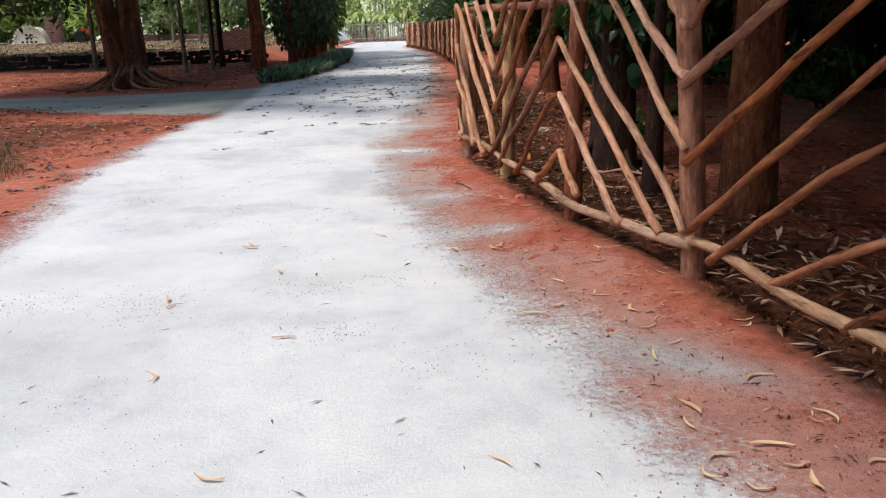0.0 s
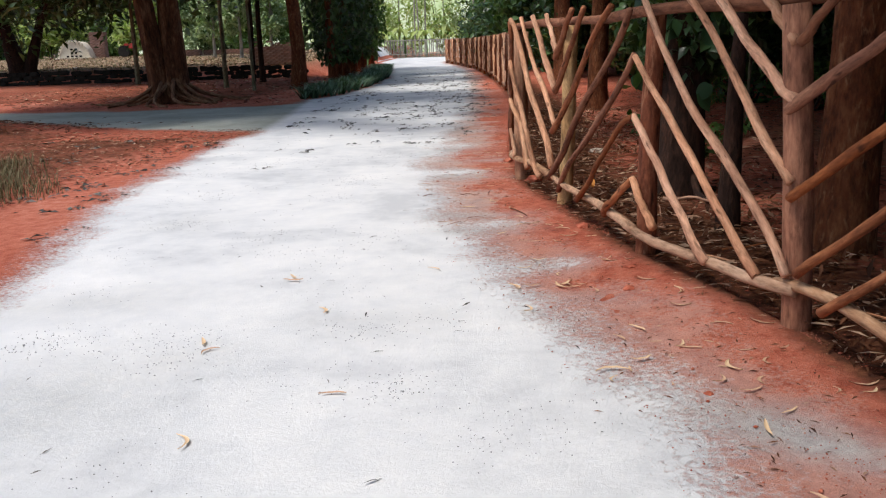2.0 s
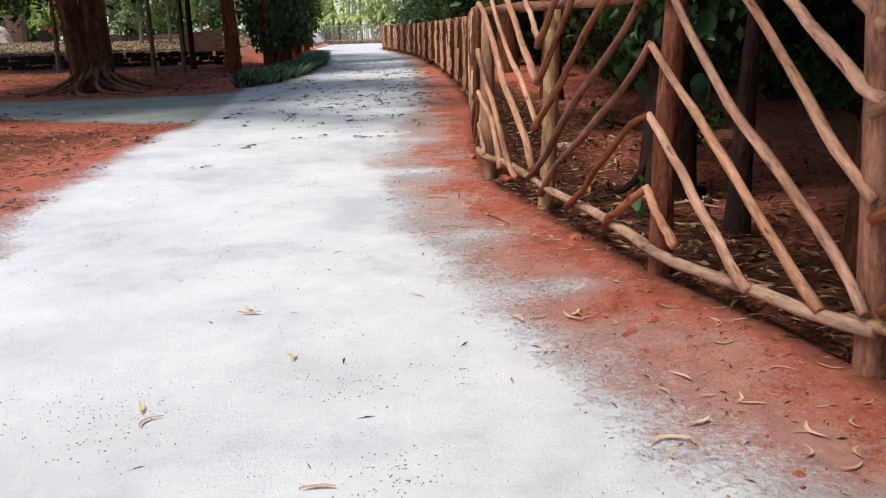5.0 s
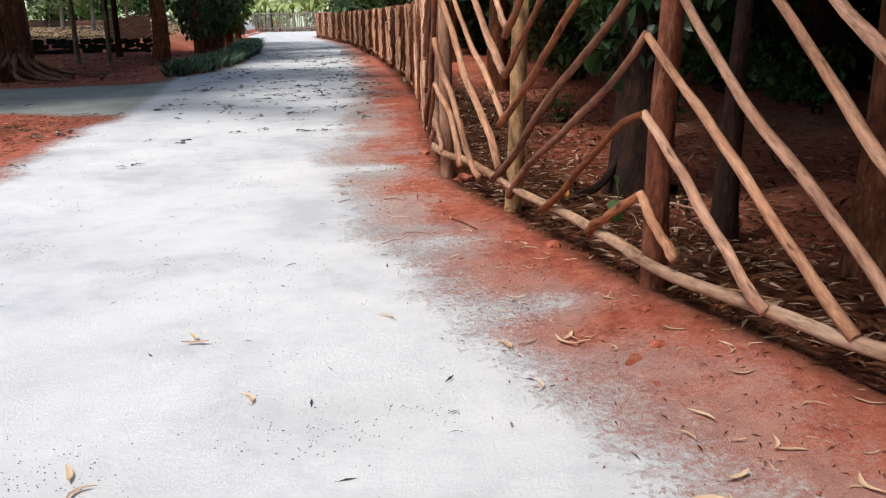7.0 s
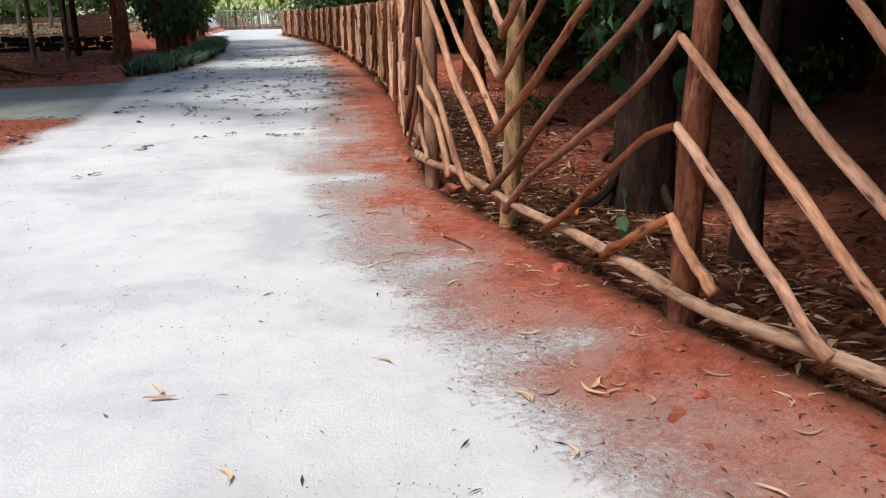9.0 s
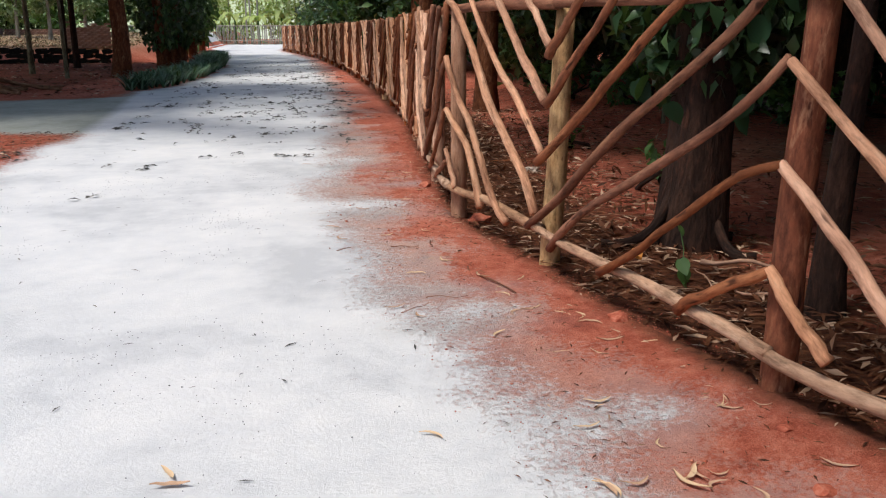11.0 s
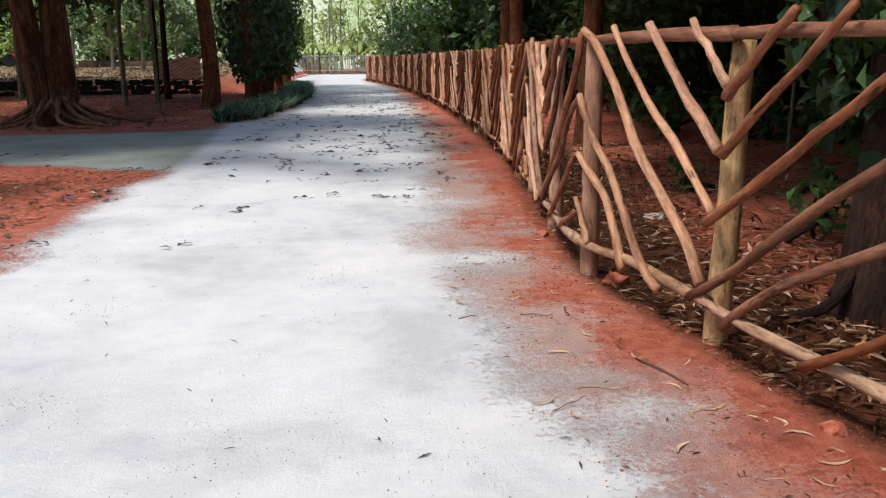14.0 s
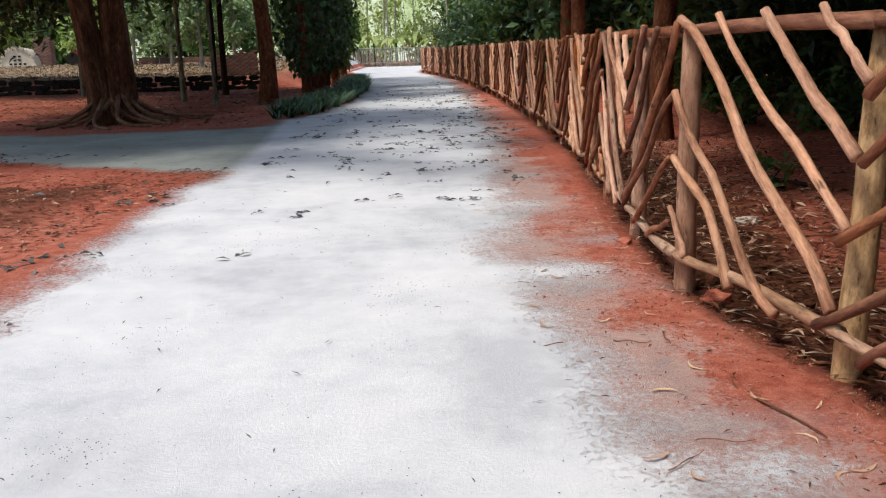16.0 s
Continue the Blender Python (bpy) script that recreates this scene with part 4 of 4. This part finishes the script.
# ---- yard structures on the left ----
def arched_kiln(x, y):
    z = float(height(x, y))
    t = holder("lime_kiln", x, y, z, "cream plastered arched brick kiln with square vent holes", "kiln")
    bm = bmesh.new()
    R, H, D = 1.1, 1.22, 1.3
    n = 22
    front = [bm.verts.new((x + R * math.cos(math.pi * i / n), y, z - 0.05 + H * math.sin(math.pi * i / n))) for i in range(n + 1)]
    face = bm.faces.new(front)
    ext = bmesh.ops.extrude_face_region(bm, geom=[face])
    bmesh.ops.translate(bm, verts=[v for v in ext["geom"] if isinstance(v, bmesh.types.BMVert)], vec=(0, D, 0))
    bmesh.ops.recalc_face_normals(bm, faces=bm.faces[:])
    part("body", bm, CREAM, t)
    for i in range(15):
        a = math.pi * (i + 0.5) / 15
        bm = box_bm(0.16, 0.1, 0.19, (0, 0, 0), 0.015)
        bmesh.ops.transform(bm, matrix=Matrix.Translation((x + (R - 0.02) * math.cos(a), y - 0.03, z + (H - 0.02) * math.sin(a))) @ Matrix.Rotation(math.pi / 2 - a, 4, "Y"), verts=bm.verts)
        part("arch_brick", bm, CREAM, t)
    # solid dark blocks on the face stand for the shade inside the vents
    for row, cols in ((0, (-0.45, -0.15, 0.15, 0.45)), (1, (-0.15, 0.15)), (2, (-0.15, 0.15))):
        for c in cols:
            part("vent", box_bm(0.16, 0.06, 0.12, (x + c, y - 0.012, z + 0.16 + row * 0.24), 0.008), DARK, t, "dark block for the shade in a square vent")
    part("plinth", box_bm(2.6, 1.7, 0.2, (x, y + 0.6, z - 0.02), 0.03), CREAM, t)


arched_kiln(-26.8, 60)


def brick_block(name, x, y, w, d, rows, label, category, course=0.09, length=0.26, gaps=()):
    """A wall or pillar laid brick by brick round a mortar core."""
    z = float(height(x, y))
    t = holder(name, x, y, z, label, category)
    ch = (rows - (4 if gaps else 0)) * course
    part("core", box_bm(w - 0.04, d - 0.04, ch, (x, y, z + ch / 2 - 0.03), 0), BRICK, t)
    me = None
    n = max(2, int(w / length))
    for row in range(rows):
        for k in range(n):
            if (row, k) in gaps or (gaps and row > rows - 5 and random.random() < 0.22 * (row - rows + 5)):
                continue
            bx = x - w / 2 + (k + 0.5 + (0.25 if row % 2 else -0.25)) * w / n
            ob = new("brick", me) if me else part("brick", box_bm(w / n - 0.015, 0.08, course - 0.014, (0, 0, 0), 0.006), BRICK, None)
            me = ob.data
            ob.parent = t
            ob.matrix_parent_inverse = t.matrix_basis.inverted()
            ob.matrix_basis = pose(bx, y - d / 2 + 0.02, z + (row + 0.5) * course - 0.03, 0, 0, random.uniform(-2, 2))


brick_block("brick_pillar", -25.55, 61.4, 1.0, 0.8, 20, "tall square brick pillar beside the kiln", "pillar")
brick_block("brick_wall", -9.3, 43.6, 2.0, 0.35, 14, "ruined brick wall with a square hole", "wall", gaps=((10, 3), (11, 3), (9, 3)))
brick_block("brick_planter", -17.6, 57.5, 1.0, 0.9, 5, "low red brick planter box in the yard", "planter")
brick_block("low_wall", -14.2, 58.5, 6.0, 0.4, 4, "low red brick wall edging the yard", "wall")

def retaining_wall():
    """Made-up rough stones along the edge of the terrace, near-black to stand for a band of shade."""
    q_ = np.random.default_rng(19)
    t = tagged(holder("retaining_wall", -20, 41.2, 0, "low made-up stone wall, near-black to stand for a band of shade", "wall"), kind="structure")
    part("core", box_bm(25.6, 1.7, 0.62, (-19.3, 42.06, 0.3), 0.04), SHADESTONE, t, "wall core in the same shade-black colour")
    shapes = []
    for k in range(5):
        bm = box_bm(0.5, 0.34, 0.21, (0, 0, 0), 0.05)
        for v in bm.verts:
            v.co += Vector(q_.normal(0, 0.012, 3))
        shapes.append(part("stone", bm, SHADESTONE, t).data)
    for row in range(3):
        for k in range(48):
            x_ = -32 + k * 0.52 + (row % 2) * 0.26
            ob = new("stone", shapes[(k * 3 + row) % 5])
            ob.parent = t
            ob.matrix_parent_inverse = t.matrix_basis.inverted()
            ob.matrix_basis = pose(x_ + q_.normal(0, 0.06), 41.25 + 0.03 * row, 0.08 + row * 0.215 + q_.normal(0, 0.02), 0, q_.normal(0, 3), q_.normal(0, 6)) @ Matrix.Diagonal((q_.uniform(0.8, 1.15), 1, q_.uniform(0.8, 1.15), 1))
    for ob in [c for c in t.children if c.name != "core"][:5]:
        ob.matrix_basis = pose(-32.3, 41.3, 0.1 + 0.1 * (len(ob.name) % 3))


# stone colour is lowered to near black so that it holds the shade
SHADESTONE = two_scale("mossy_dark_stone", (0.006, 0.006, 0.005), (0.017, 0.016, 0.013), (0.036, 0.032, 0.026), 2, 14, 0.95, 0.02)
retaining_wall()

# a red handcart in the yard
hc = holder("handcart", -23.0, 60.5, float(height(-23.0, 60.5)), "small red handcart with a dark wheel in the yard", "cart")
zc = float(height(-23.0, 60.5))
part("tray", box_bm(0.7, 0.5, 0.35, (-23.0, 60.5, zc + 0.75), 0.05), REDPAINT, hc)
bm = bmesh.new()
bmesh.ops.create_cone(bm, cap_ends=True, segments=20, radius1=0.4, radius2=0.4, depth=0.08, matrix=pose(-23.35, 60.2, zc + 0.4, 90, 0, 0))
part("wheel", bm, DARK, hc, "dark wheel")
for dx in (-0.1, 0.25):
    piece("leg", *tube([(-23 + dx, 60.6, zc - 0.02), (-23 + dx, 60.6, zc + 0.62)], [0.025] * 2, 6, 0), DARK, hc)


# ---- loose things on the ground ----
def crescent(length, width, bow, lift, seed):
    """A dry sickle-shaped leaf lying on the ground, its ends lifted a little."""
    r = np.random.default_rng(seed)
    n, verts, faces = 7, [], []
    for i in range(n):
        u = i / (n - 1) * 2 - 1
        w = width * (1 - abs(u) ** 2.2) + 0.0015
        cx, cy = u * length / 2, bow * (1 - u * u)
        z = 0.004 + lift * u * u + 0.004 * r.random()
        verts += [(cx, cy - w / 2, z + 0.003), (cx, cy, z), (cx, cy + w / 2, z + 0.004)]
    for i in range(n - 1):
        k = i * 3
        faces += [(k, k + 3, k + 4, k + 1), (k + 1, k + 4, k + 5, k + 2)]
    return verts, faces


LEAF_SHAPES = []
for k in range(8):
    for m in (YELLOWLEAF, TANLEAF):
        r = np.random.default_rng(k)
        LEAF_SHAPES.append(mesh_of("fallen_leaf", *crescent(r.uniform(0.09, 0.14), r.uniform(0.011, 0.02), r.uniform(0.004, 0.04), r.uniform(0.002, 0.009), k), m, True))


def fallen_leaf(x, y, shape, turn, size=1.0):
    ob = new("fallen_leaf", LEAF_SHAPES[shape % len(LEAF_SHAPES)])
    z = max(0.0105, float(height(x, y)) + 0.004)
    ob.matrix_basis = pose(x, y, z + 0.001, 0, 0, turn) @ Matrix.Diagonal((size, size, size, 1))
    yellow = shape % 2 == 0
    tagged(ob, "yellow sickle-shaped leaf fallen on the ground" if yellow else "dry tan sickle-shaped leaf fallen on the ground", "leaf", "fallen leaves")


NEAR_LEAVES = [(1.41, 1.69), (1.38, 1.57), (1.46, 1.15), (1.4, 1.31), (1.64, 1.15), (1.59, 1.38), (1.75, 3.25), (1.32, 3.1), (1.49, 2.81), (1.76, 1.92), (1.42, 2.21), (0.68, 1.36),
               (-0.22, 2.6), (-0.26, 1.34), (-0.73, 2.19), (-0.88, 3.14), (1.86, 1.58), (1.35, 1.23), (1.92, 2.57), (0.96, 2.78), (1.17, 3.33), (1.35, 3.05), (1.11, 2.93), (1.47, 3.79), (1.45, 3.6)]
MORE_LEAVES = [(1.22, 4.56), (0.91, 4.15), (0.61, 4.11), (-0.96, 3.27), (0.65, 3.68), (-0.72, 4.36), (-0.45, 3.74), (0.77, 6.1), (0.86, 5.86), (0.61, 6.87), (0.37, 6.58), (1.06, 5.53),
               (0.9, 4.11), (0.61, 4.1), (1.23, 4.51), (-0.74, 4.44), (0.7, 4.54)]
r = np.random.default_rng(5)
for k, (x, y) in enumerate(NEAR_LEAVES + MORE_LEAVES):
    fallen_leaf(x, y, int(r.integers(0, 16)) // 2 * 2 + (0 if k % 3 else 1), r.uniform(0, 360), r.uniform(0.85, 1.15))
for k in range(80):
    y = r.uniform(0.6, 11)
    x = float(fence_x(y)) - 0.1 - abs(r.normal(0, 0.5))
    fallen_leaf(x, y, int(r.integers(0, 8)) * 2 + (0 if k % 4 == 0 else 1), r.uniform(0, 360), r.uniform(0.55, 1.05))


def sprinkle(name, places, size, length, material, label, category, seed, lift=0.02):
    """Many flat dry leaves as one litter."""
    p = np.array([(x, y, max(0.008 if inward(x, y) > -1 else 0.0, float(height(x, y)) + 0.003) + lift * u) for x, y, u in places])
    ob = leaf_part(name, *leaves(p, size, length, 0.0, seed, True, 0.5), material, None)
    return tagged(ob, label, category, kind="stuff")


r = np.random.default_rng(21)
pts = []
for k in range(13000):
    y = r.uniform(-0.5, 17) ** 1.0
    x = float(fence_x(y)) - 0.05 + abs(r.normal(0, 1.0)) * (1.0 if k % 3 else 2.6)
    pts.append((x, y, r.random()))
sprinkle("leaf_litter", pts, 0.017, 6.2, LITTER, "deep dry leaf litter under trees behind the fence", "litter", 31, 0.05)
pts = []
for k in range(2600):
    y = r.uniform(0.5, 14)
    x = float(fence_x(y)) - abs(r.normal(0, 0.45))
    pts.append((x, y, r.random()))
sprinkle("leaf_scraps", pts, 0.0065, 5.5, LITTER, "scraps of dry leaf on the red verge", "litter", 32, 0.01)
pts = []
for k in range(11000):
    y = r.uniform(2.5, 22)
    x = float(fence_x(y)) + 0.6 + 8.0 * r.random() ** 1.5
    pts.append((x, y, r.random()))
sprinkle("forest_litter", pts, 0.02, 4.2, LITTER, "dry leaves strewn over red soil under the trees", "litter", 36, 0.03)
pts = []
for k in range(1500):
    y = r.uniform(0.5, 16)
    x = float(fence_x(y)) + 0.15 + abs(r.normal(0, 1.3))
    pts.append((x, y, float(height(x, y)) + 0.02 + 0.04 * r.random()))
curled = leaf_part("curled_leaves", *leaves(pts, 0.03, 3.4, -0.2, 38), LITTER, None)
tagged(curled, "curled dry leaves standing in the litter", "litter", kind="stuff")
pts = []
for k in range(2600):
    pts.append((r.normal(-10.0, 1.6), r.normal(15.2, 0.9), r.random()))
sprinkle("mound_litter", pts, 0.035, 3.4, LITTER, "heap of dry brown leaves beside the side lane", "litter", 37, 0.06)
pts = []
for k in range(6000):
    y = r.uniform(3, 14.3)
    x = -3.8 - 0.12 * (9 - y) - abs(r.normal(0, 2.2))
    pts.append((x, y, r.random()))
sprinkle("verge_litter", pts, 0.018, 4.0, LITTER, "grey-brown dry litter on the verge", "litter", 33, 0.05)
pts = []
for k in range(430):
    y = r.triangular(9, 18, 46)
    x = r.uniform(float(left_edge(y)) + 0.3, float(right_edge(y)) + 0.8) if k % 3 else float(right_edge(y)) - abs(r.normal(0, 1.0)) + 0.4
    for j in range(int(r.integers(2, 8))):
        pts.append((x + r.normal(0, 0.07), y + r.normal(0, 0.07), r.random()))
for k in range(70):
    y = r.uniform(5.5, 14.5)
    x = float(left_edge(y)) - 0.1 - abs(r.normal(0, 1.1))
    for j in range(int(r.integers(2, 9))):
        pts.append((x + r.normal(0, 0.07), y + r.normal(0, 0.07), r.random()))
sprinkle("leaf_clumps", pts, 0.034, 2.6, GREYLEAF, "scattered clumps of dead leaves on the shaded road", "litter", 34, 0.02)
pts = []
for k in range(150):
    y = r.uniform(0.3, 13)
    x = r.uniform(float(left_edge(y)) + 0.1, float(right_edge(y)))
    pts.append((x, y, r.random()))
sprinkle("leaf_bits", pts, 0.008, 7.0, GREYLEAF, "thin dry bits of leaf and twig on pale road", "litter", 35, 0.01)


def pebbles(name, places, material, label, category, seed):
    q = np.random.default_rng(seed)
    oct_v = np.array([(1, 0, 0), (-1, 0, 0), (0, 1, 0), (0, -1, 0), (0, 0, 0.8), (0, 0, -0.8)])
    oct_f = np.array([(0, 2, 4), (2, 1, 4), (1, 3, 4), (3, 0, 4), (2, 0, 5), (1, 2, 5), (3, 1, 5), (0, 3, 5)])
    n = len(places)
    p = np.array([(x, y, max(0.0085 if inward(x, y) > -1 else 0.0, float(height(x, y))) + s * 0.3) for x, y, s in places])
    s = np.array([q_[2] for q_ in places])
    v = p[:, None, :] + oct_v[None] * s[:, None, None] * q.uniform(0.6, 1.3, (n, 6, 1))
    f = (np.arange(n)[:, None, None] * 6 + oct_f[None]).reshape(-1, 3)
    ob = new(name, numpy_mesh(name, v.reshape(-1, 3), f, material))
    return tagged(ob, label, category, kind="stuff")


PALESTONE = two_scale("pale_pink_stone", (0.3, 0.22, 0.17), (0.46, 0.37, 0.3), (0.6, 0.5, 0.42), 10, 50, 0.9)
GRIT = two_scale("dark_grit", (0.08, 0.08, 0.085), (0.16, 0.16, 0.17), (0.3, 0.3, 0.31), 10, 60, 0.9)
pts = []
for k in range(60):
    cy = r.uniform(0.8, 11)
    cx = r.uniform(float(left_edge(cy)) + 0.2, float(right_edge(cy)) - 0.3)
    for j in range(int(r.integers(10, 60))):
        pts.append((cx + r.normal(0, 0.16), cy + r.normal(0, 0.16), r.uniform(0.0015, 0.0042)))
for cx, cy in ((-1.0, 3.05), (-0.18, 3.46), (-1.03, 3.33), (-2.0, 6.2), (-0.05, 2.7), (-1.75, 3.3)):
    for j in range(130):
        pts.append((cx + r.normal(0, 0.16), cy + r.normal(0, 0.13), r.uniform(0.0015, 0.005)))
pebbles("road_grit", pts, GRIT, "dark grit scattered in patches on the road", "gravel", 51)
pts = []
for k in range(20000):
    y = 0.4 + 14.6 * r.random() ** 1.4
    x = float(fence_x(y)) - r.uniform(-0.5, 1.25) * r.random()
    pts.append((x, y, (0.0015 + 0.004 * r.random() ** 2) * (1 if k % 40 else 2.2)))
pebbles("soil_clods", pts, STONE, "crumbs of red laterite soil along the verge", "soil", 52)


def stone(x, y, s, material, label, seed):
    bm = bmesh.new()
    bmesh.ops.create_icosphere(bm, subdivisions=2, radius=s)
    for v in bm.verts:
        v.co *= 1 + 0.35 * noise.noise(v.co * (1.6 / s) + Vector((seed, 0, 0)))
        v.co.z *= 0.55
    bmesh.ops.translate(bm, verts=bm.verts, vec=(x, y, max(0.0, float(height(x, y))) + s * 0.25))
    ob = part("stone", bm, material, None)
    return tagged(ob, label, "stone", "loose stones")


for k, (x, y, s) in enumerate([(1.21, 5.55, 0.055), (1.04, 7.9, 0.085), (1.25, 3.95, 0.035), (0.87, 9.46, 0.06), (1.33, 4.3, 0.03), (1.3, 2.55, 0.02)]):
    stone(x, y, s, STONE, "rough red laterite stone on the verge", k + 3)


def twig(x0, y0, x1, y1, rad, label, seed, z=0.014, material=BROWNWOOD):
    v, f = tube(bent((x0, y0, z + rad), (x1, y1, z + rad + 0.01), 8, 0.012, seed), np.linspace(rad, rad * 0.5, 8), 6, 0.08, seed=seed)
    return tagged(piece("twig", v, f, material, None, "", True), label, "twig", "twigs")


for k, (x0, y0, x1, y1, rad) in enumerate([(0.73, 6.47, 0.84, 6.08, 0.006), (0.7, 6.68, 0.76, 6.5, 0.005), (0.36, 6.12, 0.58, 6.09, 0.003), (-0.1, 7.28, 0.04, 7.22, 0.004), (0.58, 7.36, 0.56, 7.15, 0.005),
                                           (0.3, 7.25, 0.48, 7.2, 0.004), (0.2, 5.9, 0.36, 6.02, 0.003)]):
    twig(x0, y0, x1, y1, rad, "thin bare twig lying on the red verge", 1 + k * 7)
twig(1.95, 6.2, 2.36, 5.93, 0.016, "pale broken branch lying in leaf litter", 4, 0.1, PEELED)
for k in range(34):
    q = np.random.default_rng(4000 + k)
    y = q.uniform(0.5, 12)
    x = float(fence_x(y)) + 0.2 + abs(q.normal(0, 0.9))
    a = q.uniform(0, 6.28)
    ln = q.uniform(0.15, 0.6)
    twig(x, y, x + ln * math.cos(a), y + ln * math.sin(a), q.uniform(0.004, 0.01), "dry fallen twig in the leaf litter", 20 + k, float(height(x, y)) + 0.03, BROWNWOOD if k % 2 else PEELED)

# crumpled plastic and a pale rock among the trees
def crumple(x, y, a, b, c, material, name, label, category, seed):
    bm = bmesh.new()
    bmesh.ops.create_icosphere(bm, subdivisions=3, radius=1)
    for v in bm.verts:
        v.co *= 1 + 0.5 * noise.noise(v.co * 2.3 + Vector((seed, 1, 0))) + 0.2 * noise.noise(v.co * 6)
        v.co = Vector((v.co.x * a, v.co.y * b, v.co.z * c))
    bmesh.ops.translate(bm, verts=bm.verts, vec=(x, y, float(height(x, y)) + c * 0.7))
    return tagged(part(name, bm, material, None), label, category)


crumple(7.5, 15.05, 0.32, 0.2, 0.13, WHITECLOTH, "plastic_sheet", "crumpled white plastic sheet dumped under trees", "rubbish", 2)
crumple(2.02, 10.05, 0.1, 0.07, 0.035, PALESTONE, "pale_stone", "flat pale stone in leaf litter behind the fence", "stone", 5)

# heart-shaped leaves of a seedling near the fence, and a leaf caught on a stick
hb = holder("seedling", 1.8, 6.05, 0, "seedling with bright heart-shaped leaves in litter", "seedling")
for k, (x, y, z) in enumerate([(1.71, 5.94, 0.19), (1.82, 6.22, 0.31), (1.78, 6.05, 0.1)]):
    leaf_part("leaf", *hearts([(x, y, z)], 0.04, 70 + k), LEAF_MID, hb, "bright green heart-shaped leaf")
    piece("stalk", *tube(bent((1.8, 6.05, 0), (x, y, z), 4, 0.01, k), [0.004] * 4, 5, 0), LEAF_MID, hb)

# dry grass on the verge
q = np.random.default_rng(91)
gv, gf, n0 = [], [], 0
for k in range(1900):
    c = [(-4.3, 7.9), (-4.55, 8.3), (-4.9, 8.9), (-5.3, 9.6), (-4.5, 7.4)][k % 5]
    x, y = c[0] + q.normal(0, 0.2), c[1] + q.normal(0, 0.24)
    z = float(height(x, y))
    a, ln = q.uniform(0, 6.28), 0.05 + 0.24 * q.random() ** 1.8
    d, sd_ = np.array([math.cos(a), math.sin(a), 0]), np.array([-math.sin(a), math.cos(a), 0]) * 0.004
    for m_ in range(3):
        u = m_ / 2
        cpt = np.array([x, y, z]) + d * ln * 0.5 * u * u + np.array([0, 0, ln * u * (1 - 0.25 * u)])
        gv += [cpt - sd_ * (1 - 0.8 * u), cpt + sd_ * (1 - 0.8 * u)]
    gf += [(n0, n0 + 1, n0 + 3, n0 + 2), (n0 + 2, n0 + 3, n0 + 5, n0 + 4)]
    n0 += 6
tagged(leaf_part("dry_grass", gv, gf, DRYGRASS, None), "tufts of dry grass on the verge", "grass", kind="stuff")

r = np.random.default_rng(61)
pts = []
for k in range(2600):
    x, y = r.uniform(-16, -4.4), r.uniform(21.4, 41)
    pts.append((x, y, r.random()))
sprinkle("shade_litter", pts, 0.05, 2.6, LITTER, "dry leaf litter on dark soil under the figs", "litter", 62, 0.05)

pts = []
for k in range(3600):
    pts.append((r.uniform(-31, -7.6), 43.4 + 17 * r.random() ** 1.5, r.random()))
sprinkle("yard_litter", pts, 0.07, 2.8, LITTER, "dry leaves strewn over the grass of the yard", "litter", 63, 0.06)
pts = []
for k in range(4200):
    x, y = r.uniform(-31, -7.6), 43.2 + 16 * r.random() ** 1.3
    pts.append((x, y, float(height(x, y)) + 0.05 * r.random()))
tagged(leaf_part("yard_grass", *leaves(pts, 0.05, 4.0, -0.9, 64), DRYGRASS, None), "patchy dry grass on the terrace", "grass", kind="stuff")

# an orange leaf caught on a stick of the fence
leaf_part_ob = leaf_part("caught_leaf", *hearts([(1.27, 5.52, 0.385)], 0.026, 8), ORANGELEAF, None)
tagged(leaf_part_ob, "orange dry leaf caught on a fence branch", "leaf")


# banana plants in the sun at the road's end
def banana(x, y, h, seed):
    q_ = np.random.default_rng(seed)
    t = holder("banana_plant", x, y, 0, "banana plant with long sunlit arching leaves", "plant", "banana plants")
    piece("stem", *tube(bent((x, y, -0.1), (x, y, h * 0.55), 6, 0.04, seed), np.linspace(0.14, 0.08, 6), 8, 0.04, seed=seed), LEAF_MID, t, "", True)
    for k in range(9):
        a, ln, w = q_.uniform(0, 6.28), h * q_.uniform(0.5, 0.75), q_.uniform(0.22, 0.34)
        d, sd_ = np.array([math.cos(a), math.sin(a), 0]), np.array([-math.sin(a), math.cos(a), 0])
        v, f = [], []
        for m_ in range(8):
            u = m_ / 7
            c = np.array([x, y, h * 0.5]) + d * ln * u * 0.85 + np.array([0, 0, ln * (1.0 * u - 1.15 * u * u)])
            ww = w * math.sin(math.pi * min(1, 0.08 + u * 0.92)) ** 0.6 + 0.01
            v += [c - sd_ * ww + (0, 0, 0.06), c, c + sd_ * ww + (0, 0, 0.06)]
        for m_ in range(7):
            f += [(m_ * 3, m_ * 3 + 1, m_ * 3 + 4, m_ * 3 + 3), (m_ * 3 + 1, m_ * 3 + 2, m_ * 3 + 5, m_ * 3 + 4)]
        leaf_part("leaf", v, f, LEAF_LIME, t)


for k, (x, y, h) in enumerate([(-3.2, 88, 4.2), (-1.0, 90, 4.8), (0.8, 87.5, 3.8), (-5.5, 90, 4.5), (-8.0, 88, 4.0)]):
    banana(x, y, h, 900 + k)
